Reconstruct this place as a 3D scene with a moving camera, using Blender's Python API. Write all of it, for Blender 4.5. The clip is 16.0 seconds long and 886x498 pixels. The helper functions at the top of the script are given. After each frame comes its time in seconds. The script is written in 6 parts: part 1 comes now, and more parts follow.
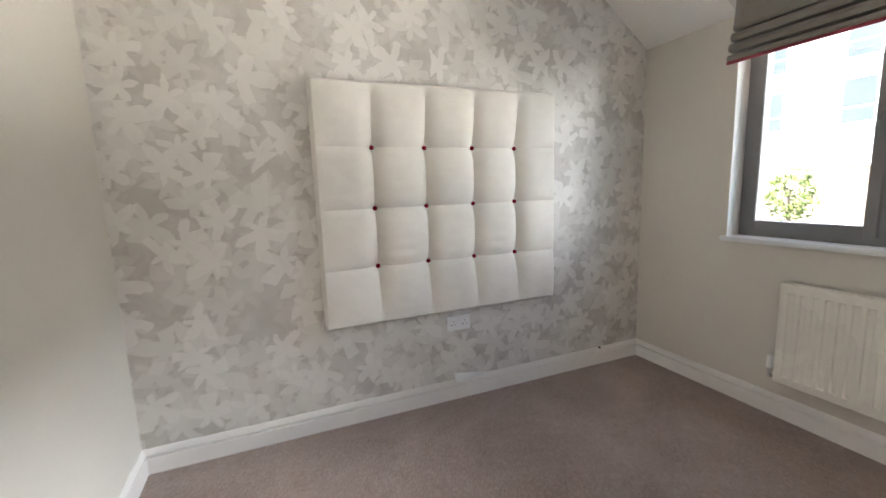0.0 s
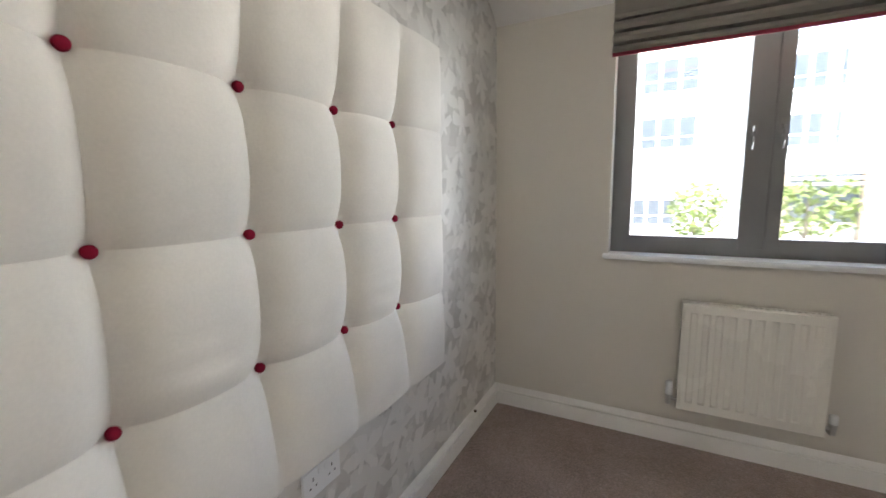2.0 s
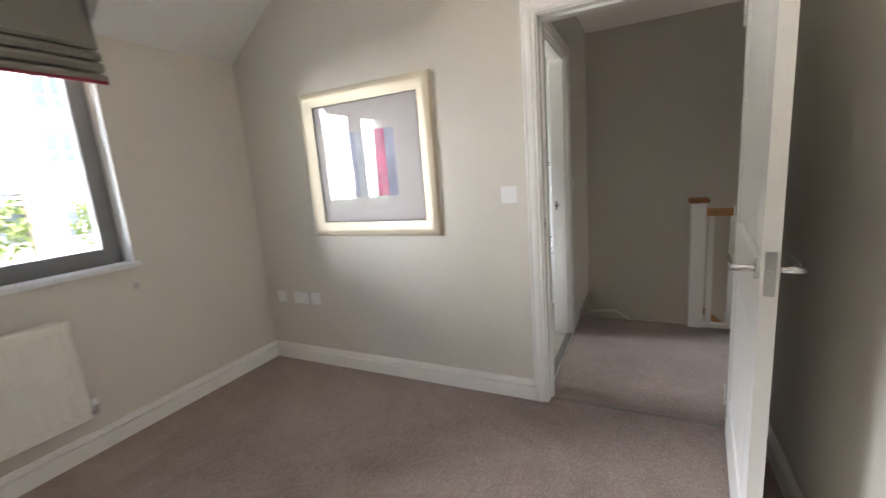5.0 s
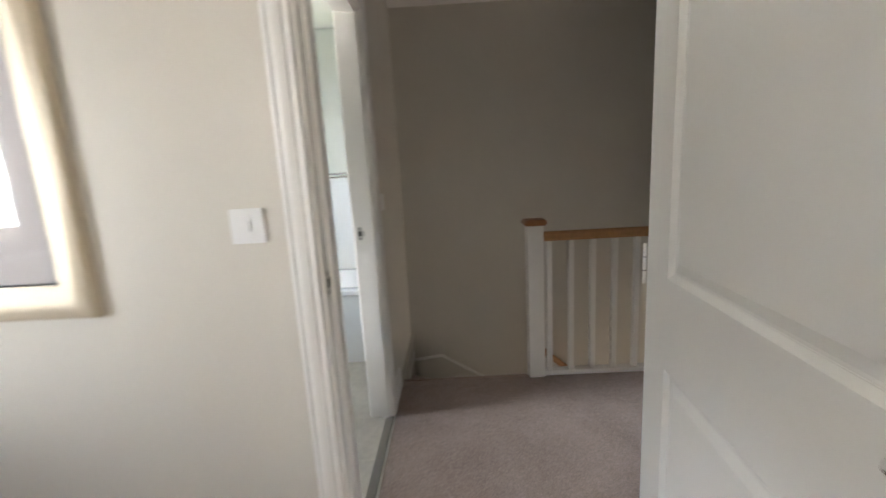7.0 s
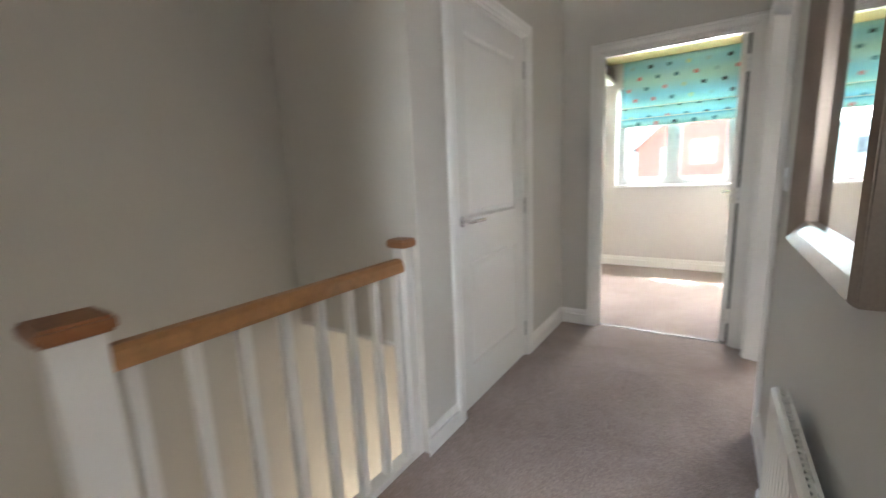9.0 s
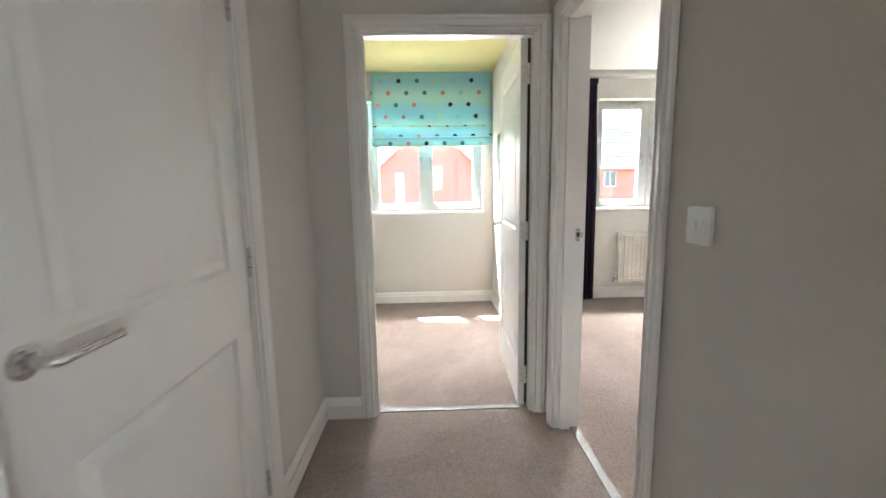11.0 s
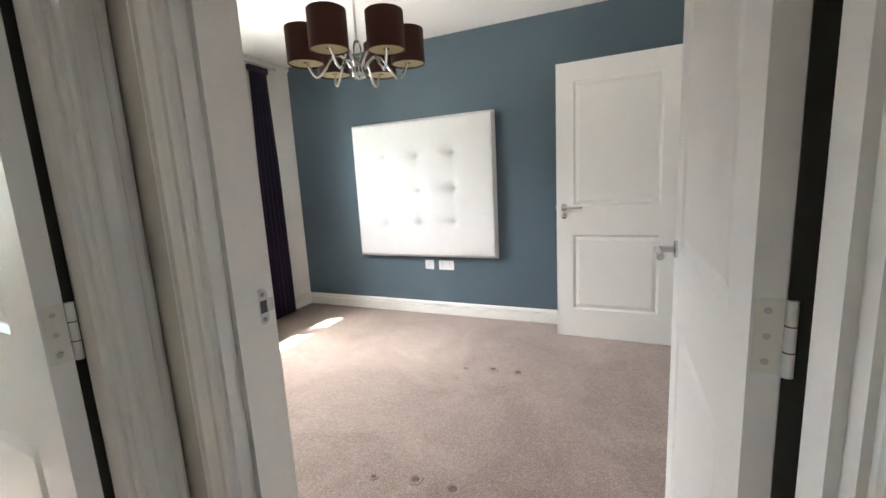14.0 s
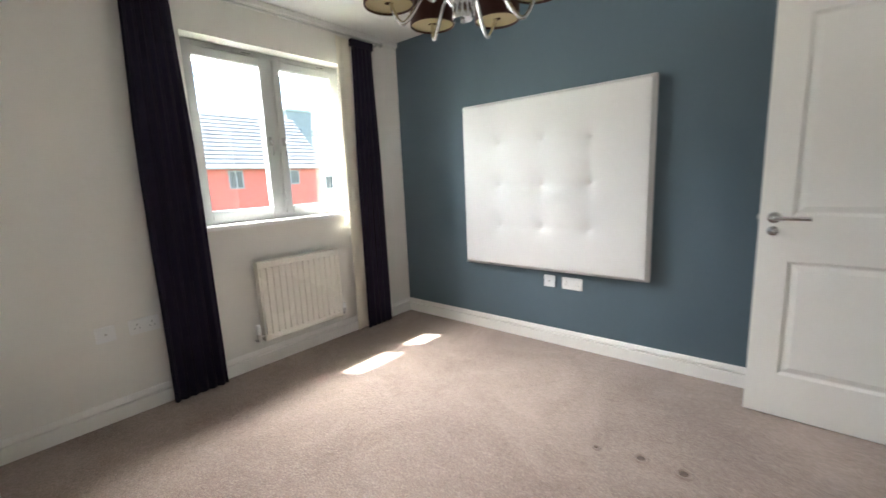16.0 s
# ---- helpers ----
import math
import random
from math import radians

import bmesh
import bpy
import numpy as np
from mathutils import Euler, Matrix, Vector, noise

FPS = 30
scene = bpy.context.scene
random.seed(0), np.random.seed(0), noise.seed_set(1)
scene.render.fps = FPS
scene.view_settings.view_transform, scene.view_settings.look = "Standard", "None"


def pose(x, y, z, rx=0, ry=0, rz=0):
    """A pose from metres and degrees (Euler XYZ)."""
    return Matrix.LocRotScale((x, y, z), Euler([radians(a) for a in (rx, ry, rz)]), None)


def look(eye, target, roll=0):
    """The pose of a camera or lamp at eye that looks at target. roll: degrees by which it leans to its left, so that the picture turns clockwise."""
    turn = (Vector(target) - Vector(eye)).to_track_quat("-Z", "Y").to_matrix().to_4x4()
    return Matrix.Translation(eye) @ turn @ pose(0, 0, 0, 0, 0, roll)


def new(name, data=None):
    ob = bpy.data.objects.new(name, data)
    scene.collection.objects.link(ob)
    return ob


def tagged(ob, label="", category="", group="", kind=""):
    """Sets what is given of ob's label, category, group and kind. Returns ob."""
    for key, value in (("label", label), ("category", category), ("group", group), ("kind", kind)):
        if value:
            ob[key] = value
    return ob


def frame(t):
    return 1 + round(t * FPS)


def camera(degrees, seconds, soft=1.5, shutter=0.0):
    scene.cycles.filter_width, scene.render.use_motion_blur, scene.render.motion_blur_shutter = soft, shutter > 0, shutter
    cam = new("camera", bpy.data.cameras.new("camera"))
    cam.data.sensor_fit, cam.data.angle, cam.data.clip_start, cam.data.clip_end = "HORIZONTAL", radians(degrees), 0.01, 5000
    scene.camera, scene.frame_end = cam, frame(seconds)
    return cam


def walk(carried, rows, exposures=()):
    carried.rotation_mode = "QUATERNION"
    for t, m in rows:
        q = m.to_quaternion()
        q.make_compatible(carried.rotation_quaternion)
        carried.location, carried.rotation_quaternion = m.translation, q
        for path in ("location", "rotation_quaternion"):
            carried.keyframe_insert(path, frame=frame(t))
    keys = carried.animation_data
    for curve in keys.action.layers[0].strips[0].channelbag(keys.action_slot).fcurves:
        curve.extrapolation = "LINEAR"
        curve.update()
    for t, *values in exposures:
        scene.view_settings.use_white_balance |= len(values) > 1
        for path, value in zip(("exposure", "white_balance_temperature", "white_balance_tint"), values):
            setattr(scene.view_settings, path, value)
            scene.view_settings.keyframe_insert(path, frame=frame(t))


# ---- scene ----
cam = camera(94.7, 16.0, 1.5, 0.4)
PATH = [
    (0, (-2.382, 0.558, 1.256), (-1.63, 2.387, 0.961), -1.9),
    (0.5, (-2.3, 0.914, 1.271), (-1.472, 2.716, 1.016), -0.4),
    (1, (-2.295, 1.275, 1.252), (-1.162, 2.897, 0.956), 0.3),
    (1.5, (-2.267, 1.588, 1.249), (-0.757, 2.857, 0.92), -0.5),
    (2, (-2.197, 1.879, 1.248), (-0.439, 2.793, 0.975), -0.8),
    (2.5, (-2.219, 2.091, 1.254), (-0.279, 2.509, 1.007), -1.4),
    (3, (-2.365, 2.262, 1.283), (-0.407, 1.947, 1.02), -2.9),
    (3.5, (-2.501, 2.284, 1.269), (-0.784, 1.301, 0.982), -2.7),
    (4, (-2.598, 2.309, 1.271), (-1.176, 0.938, 0.957), -3.9),
    (4.2, (-2.617, 2.307, 1.278), (-1.294, 0.841, 0.961), -3.9),
    (6.3, (-2.365, 1.419, 1.287), (-1.998, -0.506, 0.89), -3.9),
    (6.5, (-2.434, 1.352, 1.264), (-2.083, -0.584, 0.908), -3.1),
    (7, (-2.403, 0.996, 1.241), (-2.358, -0.972, 0.887), -3.2),
    (7.5, (-2.406, 0.632, 1.243), (-2.725, -1.298, 0.823), -3.8),
    (8, (-2.504, 0.3, 1.255), (-3.024, -1.597, 0.893), -1.8),
    (8.5, (-2.504, -0.076, 1.179), (-3.636, -1.697, 0.878), -1.6),
    (9, (-2.657, -0.333, 1.204), (-4.297, -1.421, 0.852), -2.5),
    (9.2, (-2.759, -0.428, 1.204), (-4.538, -1.288, 0.895), -2.7),
    (11.3, (-3.929, -0.713, 1.232), (-5.899, -0.524, 0.942), -1.7),
    (11.5, (-4.068, -0.689, 1.234), (-6.024, -0.379, 0.952), -2.6),
    (12, (-4.392, -0.695, 1.242), (-6.232, 0.044, 0.981), -4.3),
    (12.5, (-4.67, -0.614, 1.232), (-6.318, 0.491, 0.985), -4.4),
    (13, (-4.853, -0.565, 1.242), (-6.184, 0.892, 0.918), -3.2),
    (13.5, (-4.974, -0.548, 1.219), (-5.964, 1.16, 0.894), -3.3),
    (14, (-5.038, -0.551, 1.216), (-5.838, 1.253, 0.891), -3.1),
    (14.5, (-5.075, -0.479, 1.219), (-5.827, 1.345, 0.893), -3.1),
    (15, (-5.127, -0.272, 1.216), (-5.99, 1.507, 0.916), -2.5),
    (15.5, (-5.208, -0.088, 1.217), (-6.28, 1.572, 0.907), -2.1),
    (16, (-5.382, 0.099, 1.225), (-6.658, 1.603, 0.889), -2.5),
]

EXPOSURES = [(0.0, 3.3, 6400, 13), (3.0, 3.1, 6400, 13), (4.2, 3.3, 6450, 14), (6.3, 3.3, 6500, 14), (7.4, 3.5, 6550, 13), (8.0, 3.8, 6450, 13), (8.5, 4.55, 6300, 11), (9.2, 4.2, 6250, 12), (11.3, 4.1, 6250, 10), (12.2, 3.3, 6250, 10), (13.0, 3.3, 6300, 9), (14.0, 3.75, 6300, 10), (15.0, 3.5, 6300, 9), (16.0, 3.4, 6300, 9)]
walk(cam, [(t, look(e, a, r)) for t, e, a, r in PATH], EXPOSURES)

# ---- world and sun ----
SUN_DIR = Vector((0.45, 0.247, -0.85)).normalized()   # the way the light travels
world = bpy.data.worlds.new("sky")
scene.world = world
world.use_nodes = True
wn = world.node_tree.nodes
sky = wn.new("ShaderNodeTexSky")
sky.sky_type = "NISHITA"
sky.sun_disc = False
sky.sun_elevation = math.asin(-SUN_DIR.z)
sky.sun_rotation = math.atan2(-SUN_DIR.x, -SUN_DIR.y)
wn["Background"].inputs[1].default_value = 0.15
world.node_tree.links.new(sky.outputs[0], wn["Background"].inputs[0])
sun_data = bpy.data.lights.new("sun", "SUN")
sun_data.energy, sun_data.angle, sun_data.color = 3.8, radians(0.55), (1.0, 0.95, 0.88)
sun = new("sun", sun_data)
sun.matrix_world = look((-20, -12, 40), Vector((-20, -12, 40)) + SUN_DIR)


def fill_lamp(name, loc, target, w, h, power, color=(0.9, 0.95, 1.0)):
    """An added area lamp, out of view, that stands in for daylight."""
    d = bpy.data.lights.new(name, "AREA")
    d.shape, d.size, d.size_y, d.energy, d.color = "RECTANGLE", w, h, power, color
    ob = new(name, d)
    ob.matrix_world = look(loc, target)
    ob.visible_camera = True
    return ob


# Added ceiling fill for the bathroom; no lamp or rooflight is seen there.
fill_lamp("fill_bathroom_ceiling", (-0.6, -1.95, 2.37), (-0.62, -1.95, 0.5), 0.8, 0.5, 0.12, (0.8, 0.93, 1.0))
# Fill lamp in an added, unseen wall opening, brightening the landing.
fill_lamp("fill_bathroom_east", (0.02, -0.63, 1.55), (-3.2, -0.62, 0.2), 0.66, 0.7, 0.25, (0.95, 0.98, 1.0)).data.spread = radians(100)
# Added lamp low in the stairwell, standing in for light from downstairs.
fill_lamp("fill_hall", (-4.6, -1.76, -1.8), (-2.9, -1.76, 1.3), 1.4, 0.62, 3.6, (1.0, 0.88, 0.72))
# Lamps outside, past the camera's sightlines, added to brighten the papered bedroom.
fill_lamp("fill_sky_bedroom_a", (14.0, 1.45, 8.3), (-1.5, 1.45, 0.7), 9.0, 3.2, 950, (0.90, 0.95, 1.0))
fill_lamp("fill_sky_bedroom_a_north", (6.0, 7.5, 2.2), (-1.2, 1.2, 1.0), 3.2, 3.0, 180, (0.92, 0.96, 1.0))
fill_lamp("fill_sky_bedroom_a_south", (6.0, -4.3, 2.2), (-1.4, 2.0, 1.1), 3.2, 3.0, 95, (0.95, 0.97, 1.0))
# Added lamp below the sill line, standing in for light off sunlit ground.
fill_lamp("fill_ground_bedroom_a", (5.0, 1.45, -0.55), (-1.0, 1.45, 1.8), 4.5, 2.0, 260, (1.0, 0.95, 0.87))
# Added lamps hidden outside the slate bedroom's window, topping up the sky.
fill_lamp("fill_sky_bedroom_b", (-8.85, 1.65, 2.40), (-6.2, 1.65, 1.1), 1.5, 0.45, 44, (1.0, 0.97, 0.93))
fill_lamp("fill_sky_bedroom_b_south", (-9.6, 0.78, 1.65), (-6.2, 2.4, 1.2), 1.0, 1.2, 8, (1.0, 0.97, 0.93))
# Another added lamp, under the back sills, in place of ground light.
fill_lamp("fill_ground_back", (-13.0, 0.9, -0.35), (-6.0, 0.9, 1.9), 5.0, 1.8, 105, (1.0, 0.96, 0.90))
# Added lamp inside the shower room; no window or fitting is seen there.
fill_lamp("fill_shower_room", (-3.16, 1.2, 1.6), (-4.6, 2.2, 0.9), 0.6, 0.8, 0.9, (1.0, 0.98, 0.94))
# Added lamp above the small room's window head, out of sight.
fill_lamp("fill_sky_small_room", (-8.85, -0.75, 2.25), (-6.6, -0.75, 0.6), 1.3, 0.4, 18, (1.0, 0.97, 0.93))

# ---- materials ----


def nodes_of(name):
    m = bpy.data.materials.new(name)
    m.use_nodes = True
    nt = m.node_tree
    return m, nt.nodes, nt.links, nt.nodes["Principled BSDF"]


def mth(N, L, op, a, b=None, c=None):
    n = N.new("ShaderNodeMath")
    n.operation = op
    for i, v in enumerate((a, b, c)):
        if v is None:
            continue
        if isinstance(v, (int, float)):
            n.inputs[i].default_value = v
        else:
            L.new(v, n.inputs[i])
    return n.outputs[0]


def mixc(N, L, f, a, b):
    n = N.new("ShaderNodeMix")
    n.data_type = "RGBA"
    for s, v in ((0, f), (6, a), (7, b)):
        if isinstance(v, (int, float)):
            n.inputs[s].default_value = v
        elif isinstance(v, tuple):
            n.inputs[s].default_value = (*v, 1)
        else:
            L.new(v, n.inputs[s])
    return n.outputs[2]


def tex(N, L, kind, scale, coord, **kw):
    n = N.new("ShaderNodeTex" + kind)
    n.inputs["Scale"].default_value = scale
    L.new(coord, n.inputs["Vector"])
    for k, v in kw.items():
        n.inputs[k].default_value = v
    return n


def mat(name, color, rough=0.5, metal=0.0, var=0.06, big=1.3, fine=60.0, bump=0.0, spec=None, sheen=0.0, coat=0.0, bump_dist=0.001):
    """A plain surface with slow blotches, fine grain and a little relief."""
    m, N, L, B = nodes_of(name)
    co = N.new("ShaderNodeTexCoord").outputs["Object"]
    n1 = tex(N, L, "Noise", big, co, Detail=4.0, Roughness=0.6)
    n2 = tex(N, L, "Noise", fine, co, Detail=3.0, Roughness=0.6)
    mixed = mth(N, L, "ADD", mth(N, L, "MULTIPLY", n1.outputs[0], 0.65), mth(N, L, "MULTIPLY", n2.outputs[0], 0.35))
    lo = tuple(c * (1 - 1.6 * var) for c in color)
    hi = tuple(min(1, c * (1 + 1.6 * var)) for c in color)
    ramp = N.new("ShaderNodeMapRange")
    ramp.inputs[1].default_value, ramp.inputs[2].default_value = 0.3, 0.7
    L.new(mixed, ramp.inputs[0])
    L.new(mixc(N, L, ramp.outputs[0], lo, hi), B.inputs["Base Color"])
    L.new(mth(N, L, "MULTIPLY_ADD", n1.outputs[0], 0.16, rough - 0.08), B.inputs["Roughness"])
    B.inputs["Metallic"].default_value = metal
    if spec is not None:
        B.inputs["Specular IOR Level"].default_value = spec
    if sheen:
        B.inputs["Sheen Weight"].default_value = sheen
    if coat:
        B.inputs["Coat Weight"].default_value = coat
    if bump:
        b = N.new("ShaderNodeBump")
        b.inputs["Strength"].default_value, b.inputs["Distance"].default_value = bump, bump_dist
        L.new(n2.outputs[0], b.inputs["Height"])
        L.new(b.outputs[0], B.inputs["Normal"])
    return m


PAINT_CREAM = mat("paint_cream_wall", (0.655, 0.62, 0.55), 0.75, var=0.025, fine=220, bump=0.25)
PAINT_GREIGE = mat("paint_greige_wall", (0.61, 0.585, 0.53), 0.75, var=0.03, fine=220, bump=0.25)
PAINT_WHITE = mat("paint_white_wall", (0.76, 0.745, 0.70), 0.75, var=0.025, fine=220, bump=0.25)
PAINT_GREY = mat("paint_pale_grey_wall", (0.60, 0.57, 0.54), 0.75, var=0.025, fine=220, bump=0.25)
PAINT_BLUE = mat("paint_slate_blue_wall", (0.085, 0.125, 0.15), 0.7, var=0.05, fine=220, bump=0.25)
PAINT_BEIGE = mat("paint_beige_wall", (0.68, 0.55, 0.38), 0.75, var=0.03, fine=220, bump=0.25)
PAINT_YELLOW = mat("paint_pale_yellow_ceiling", (0.82, 0.74, 0.36), 0.8, var=0.02, fine=220, bump=0.2)
CEILING = mat("paint_white_ceiling", (0.80, 0.79, 0.76), 0.85, var=0.02, fine=260, bump=0.3)
GLOSS = mat("gloss_white_woodwork", (0.82, 0.805, 0.77), 0.32, var=0.02, fine=90, bump=0.05, coat=0.15)
SATIN = mat("satin_white_door", (0.82, 0.81, 0.775), 0.36, var=0.02, fine=400, bump=0.08)
RAD_WHITE = mat("radiator_enamel", (0.80, 0.775, 0.70), 0.28, var=0.015, fine=50)
PLASTIC = mat("white_plastic", (0.80, 0.80, 0.79), 0.3, var=0.01)
DARK = mat("dark_recess", (0.03, 0.03, 0.03), 0.6)
CHROME = mat("chrome", (0.72, 0.72, 0.72), 0.12, metal=1.0, var=0.02)
HANDLE_GREY = mat("satin_grey_window_handle", (0.24, 0.24, 0.235), 0.4, metal=0.6, var=0.05)
STEEL = mat("brushed_steel", (0.55, 0.54, 0.52), 0.3, metal=1.0, var=0.05, fine=180)
OAK_CAP = mat("oak_end_grain_cap", (0.27, 0.11, 0.04), 0.45, var=0.25, big=6, fine=70, bump=0.1, coat=0.15)
THRESHOLD = mat("worn_aluminium_strip", (0.26, 0.245, 0.225), 0.6, metal=0.5, var=0.1, fine=90)
BOUNCE_PAVING = mat("pale_bounce_paving", (0.40, 0.385, 0.36), 0.85, var=0.1, big=0.8, fine=12)
OAK = mat("oak_handrail", (0.42, 0.215, 0.085), 0.42, var=0.2, big=4, fine=45, bump=0.1, coat=0.2)
FRAME_GREY = mat("grey_window_frame", (0.20, 0.20, 0.20), 0.4, var=0.04, fine=120)
FRAME_LIGHT = mat("light_grey_window_frame", (0.36, 0.37, 0.36), 0.4, var=0.04, fine=120)
SILL = mat("white_window_board", (0.80, 0.80, 0.79), 0.3, var=0.02)
BLIND_GREY = mat("taupe_blind_cloth", (0.235, 0.215, 0.185), 0.9, var=0.06, fine=350, bump=0.4, sheen=0.2)
BLIND_RED = mat("dark_red_braid", (0.22, 0.02, 0.04), 0.8, fine=300)
CURTAIN = mat("aubergine_curtain", (0.014, 0.009, 0.024), 0.7, var=0.12, fine=300, bump=0.3, spec=0.15)
LINING = mat("cream_curtain_lining", (0.78, 0.74, 0.62), 0.85, var=0.03, fine=300, bump=0.2)
SUEDE = mat("cream_suede", (0.70, 0.67, 0.61), 0.9, var=0.05, big=5, fine=160, bump=0.25, sheen=0.25)
LEATHER = mat("white_leatherette", (0.70, 0.69, 0.675), 0.45, var=0.02, fine=500, bump=0.15)
BUTTON = mat("wine_red_button", (0.20, 0.006, 0.024), 0.8, spec=0.1)
CHAMPAGNE = mat("champagne_frame", (0.58, 0.50, 0.37), 0.45, metal=0.3, var=0.06, fine=70, bump=0.06)
SHADE = mat("brown_satin_shade", (0.050, 0.017, 0.011), 0.6, var=0.12, fine=400, bump=0.2, spec=0.2)
SHADE_IN = mat("olive_shade_diffuser", (0.34, 0.28, 0.14), 0.6, var=0.06)
BRONZE = mat("bronze_mirror_frame", (0.30, 0.245, 0.21), 0.3, metal=0.9, var=0.08, fine=150)
MIRROR = mat("mirror_glass", (0.88, 0.89, 0.88), 0.03, metal=1.0, var=0.0)
BATH = mat("white_bath_acrylic", (0.80, 0.82, 0.84), 0.15, var=0.01)
TILE_FLOOR = mat("cream_floor_tile", (0.52, 0.49, 0.43), 0.35, var=0.12, big=6, fine=30)
VINYL_DARK = mat("grey_vinyl_floor", (0.20, 0.18, 0.155), 0.45, var=0.12)
BATH_WALL = mat("pale_bath_wall", (0.60, 0.625, 0.585), 0.35, var=0.02)
ROOF_TILE = mat("pale_concrete_roof_tile", (0.135, 0.131, 0.125), 0.85, var=0.15, fine=8)
WHITE_RENDER = mat("white_render_facade", (0.62, 0.61, 0.58), 0.8, var=0.04, fine=6)
BUFF_BRICK = mat("buff_brick", (0.33, 0.255, 0.185), 0.85, var=0.1, fine=14)
PALE_BLOCK = mat("pale_far_building", (0.22, 0.22, 0.225), 0.8, var=0.12)
WIN_DARK = mat("far_window_glass", (0.035, 0.042, 0.05), 0.1, var=0.2)
# Paler than WIN_DARK: the haze over far windows is put into the colour.
HAZE_GLASS = mat("hazed_far_glass", (0.075, 0.085, 0.098), 0.25, var=0.15, big=0.7)
LEAF = mat("green_leaf", (0.115, 0.145, 0.03), 0.6, var=0.3, big=3)
BARK = mat("bark", (0.09, 0.07, 0.05), 0.9, var=0.2)
GRASS = mat("grass", (0.09, 0.13, 0.04), 0.9, var=0.2)
ASPHALT = mat("asphalt", (0.09, 0.09, 0.09), 0.9, var=0.15)


def glass_material():
    m = bpy.data.materials.new("window_glass")
    m.use_nodes = True
    N, L = m.node_tree.nodes, m.node_tree.links
    N.clear()
    out, mx = N.new("ShaderNodeOutputMaterial"), N.new("ShaderNodeMixShader")
    tr, gl, fr = N.new("ShaderNodeBsdfTransparent"), N.new("ShaderNodeBsdfGlossy"), N.new("ShaderNodeLayerWeight")
    tr.inputs[0].default_value = (0.95, 0.97, 0.96, 1)
    gl.inputs["Roughness"].default_value = 0.01
    power = mth(N, L, "POWER", fr.outputs["Facing"], 4.0)
    L.new(mth(N, L, "MULTIPLY_ADD", power, 0.8, 0.045), mx.inputs[0])
    L.new(tr.outputs[0], mx.inputs[1])
    L.new(gl.outputs[0], mx.inputs[2])
    L.new(mx.outputs[0], out.inputs[0])
    return m


GLASS = glass_material()


def carpet_material():
    m, N, L, B = nodes_of("mauve_brown_carpet")
    co = N.new("ShaderNodeTexCoord").outputs["Object"]
    big = tex(N, L, "Noise", 1.7, co, Detail=7.0, Roughness=0.72, Distortion=0.6)
    mid = tex(N, L, "Noise", 42.0, co, Detail=6.0, Roughness=0.8)
    tuft = tex(N, L, "Voronoi", 150.0, co, Randomness=1.0)
    tuft.feature = "F1"
    f = mth(N, L, "ADD", mth(N, L, "MULTIPLY", big.outputs[0], 0.5), mth(N, L, "MULTIPLY", mid.outputs[0], 0.3))
    f = mth(N, L, "ADD", f, mth(N, L, "MULTIPLY", tuft.outputs["Distance"], 0.25))
    r = N.new("ShaderNodeMapRange")
    r.inputs[1].default_value, r.inputs[2].default_value = 0.3, 0.75
    L.new(f, r.inputs[0])
    L.new(mixc(N, L, r.outputs[0], (0.125, 0.088, 0.072), (0.43, 0.338, 0.292)), B.inputs["Base Color"])
    B.inputs["Roughness"].default_value = 0.95
    B.inputs["Sheen Weight"].default_value = 0.25
    B.inputs["Specular IOR Level"].default_value = 0.1
    h = mth(N, L, "ADD", mth(N, L, "MULTIPLY", mid.outputs[0], 0.8), mth(N, L, "MULTIPLY", tuft.outputs["Distance"], -0.6))
    b = N.new("ShaderNodeBump")
    b.inputs["Strength"].default_value, b.inputs["Distance"].default_value = 0.7, 0.006
    L.new(h, b.inputs["Height"])
    L.new(b.outputs[0], B.inputs["Normal"])
    return m


CARPET = carpet_material()


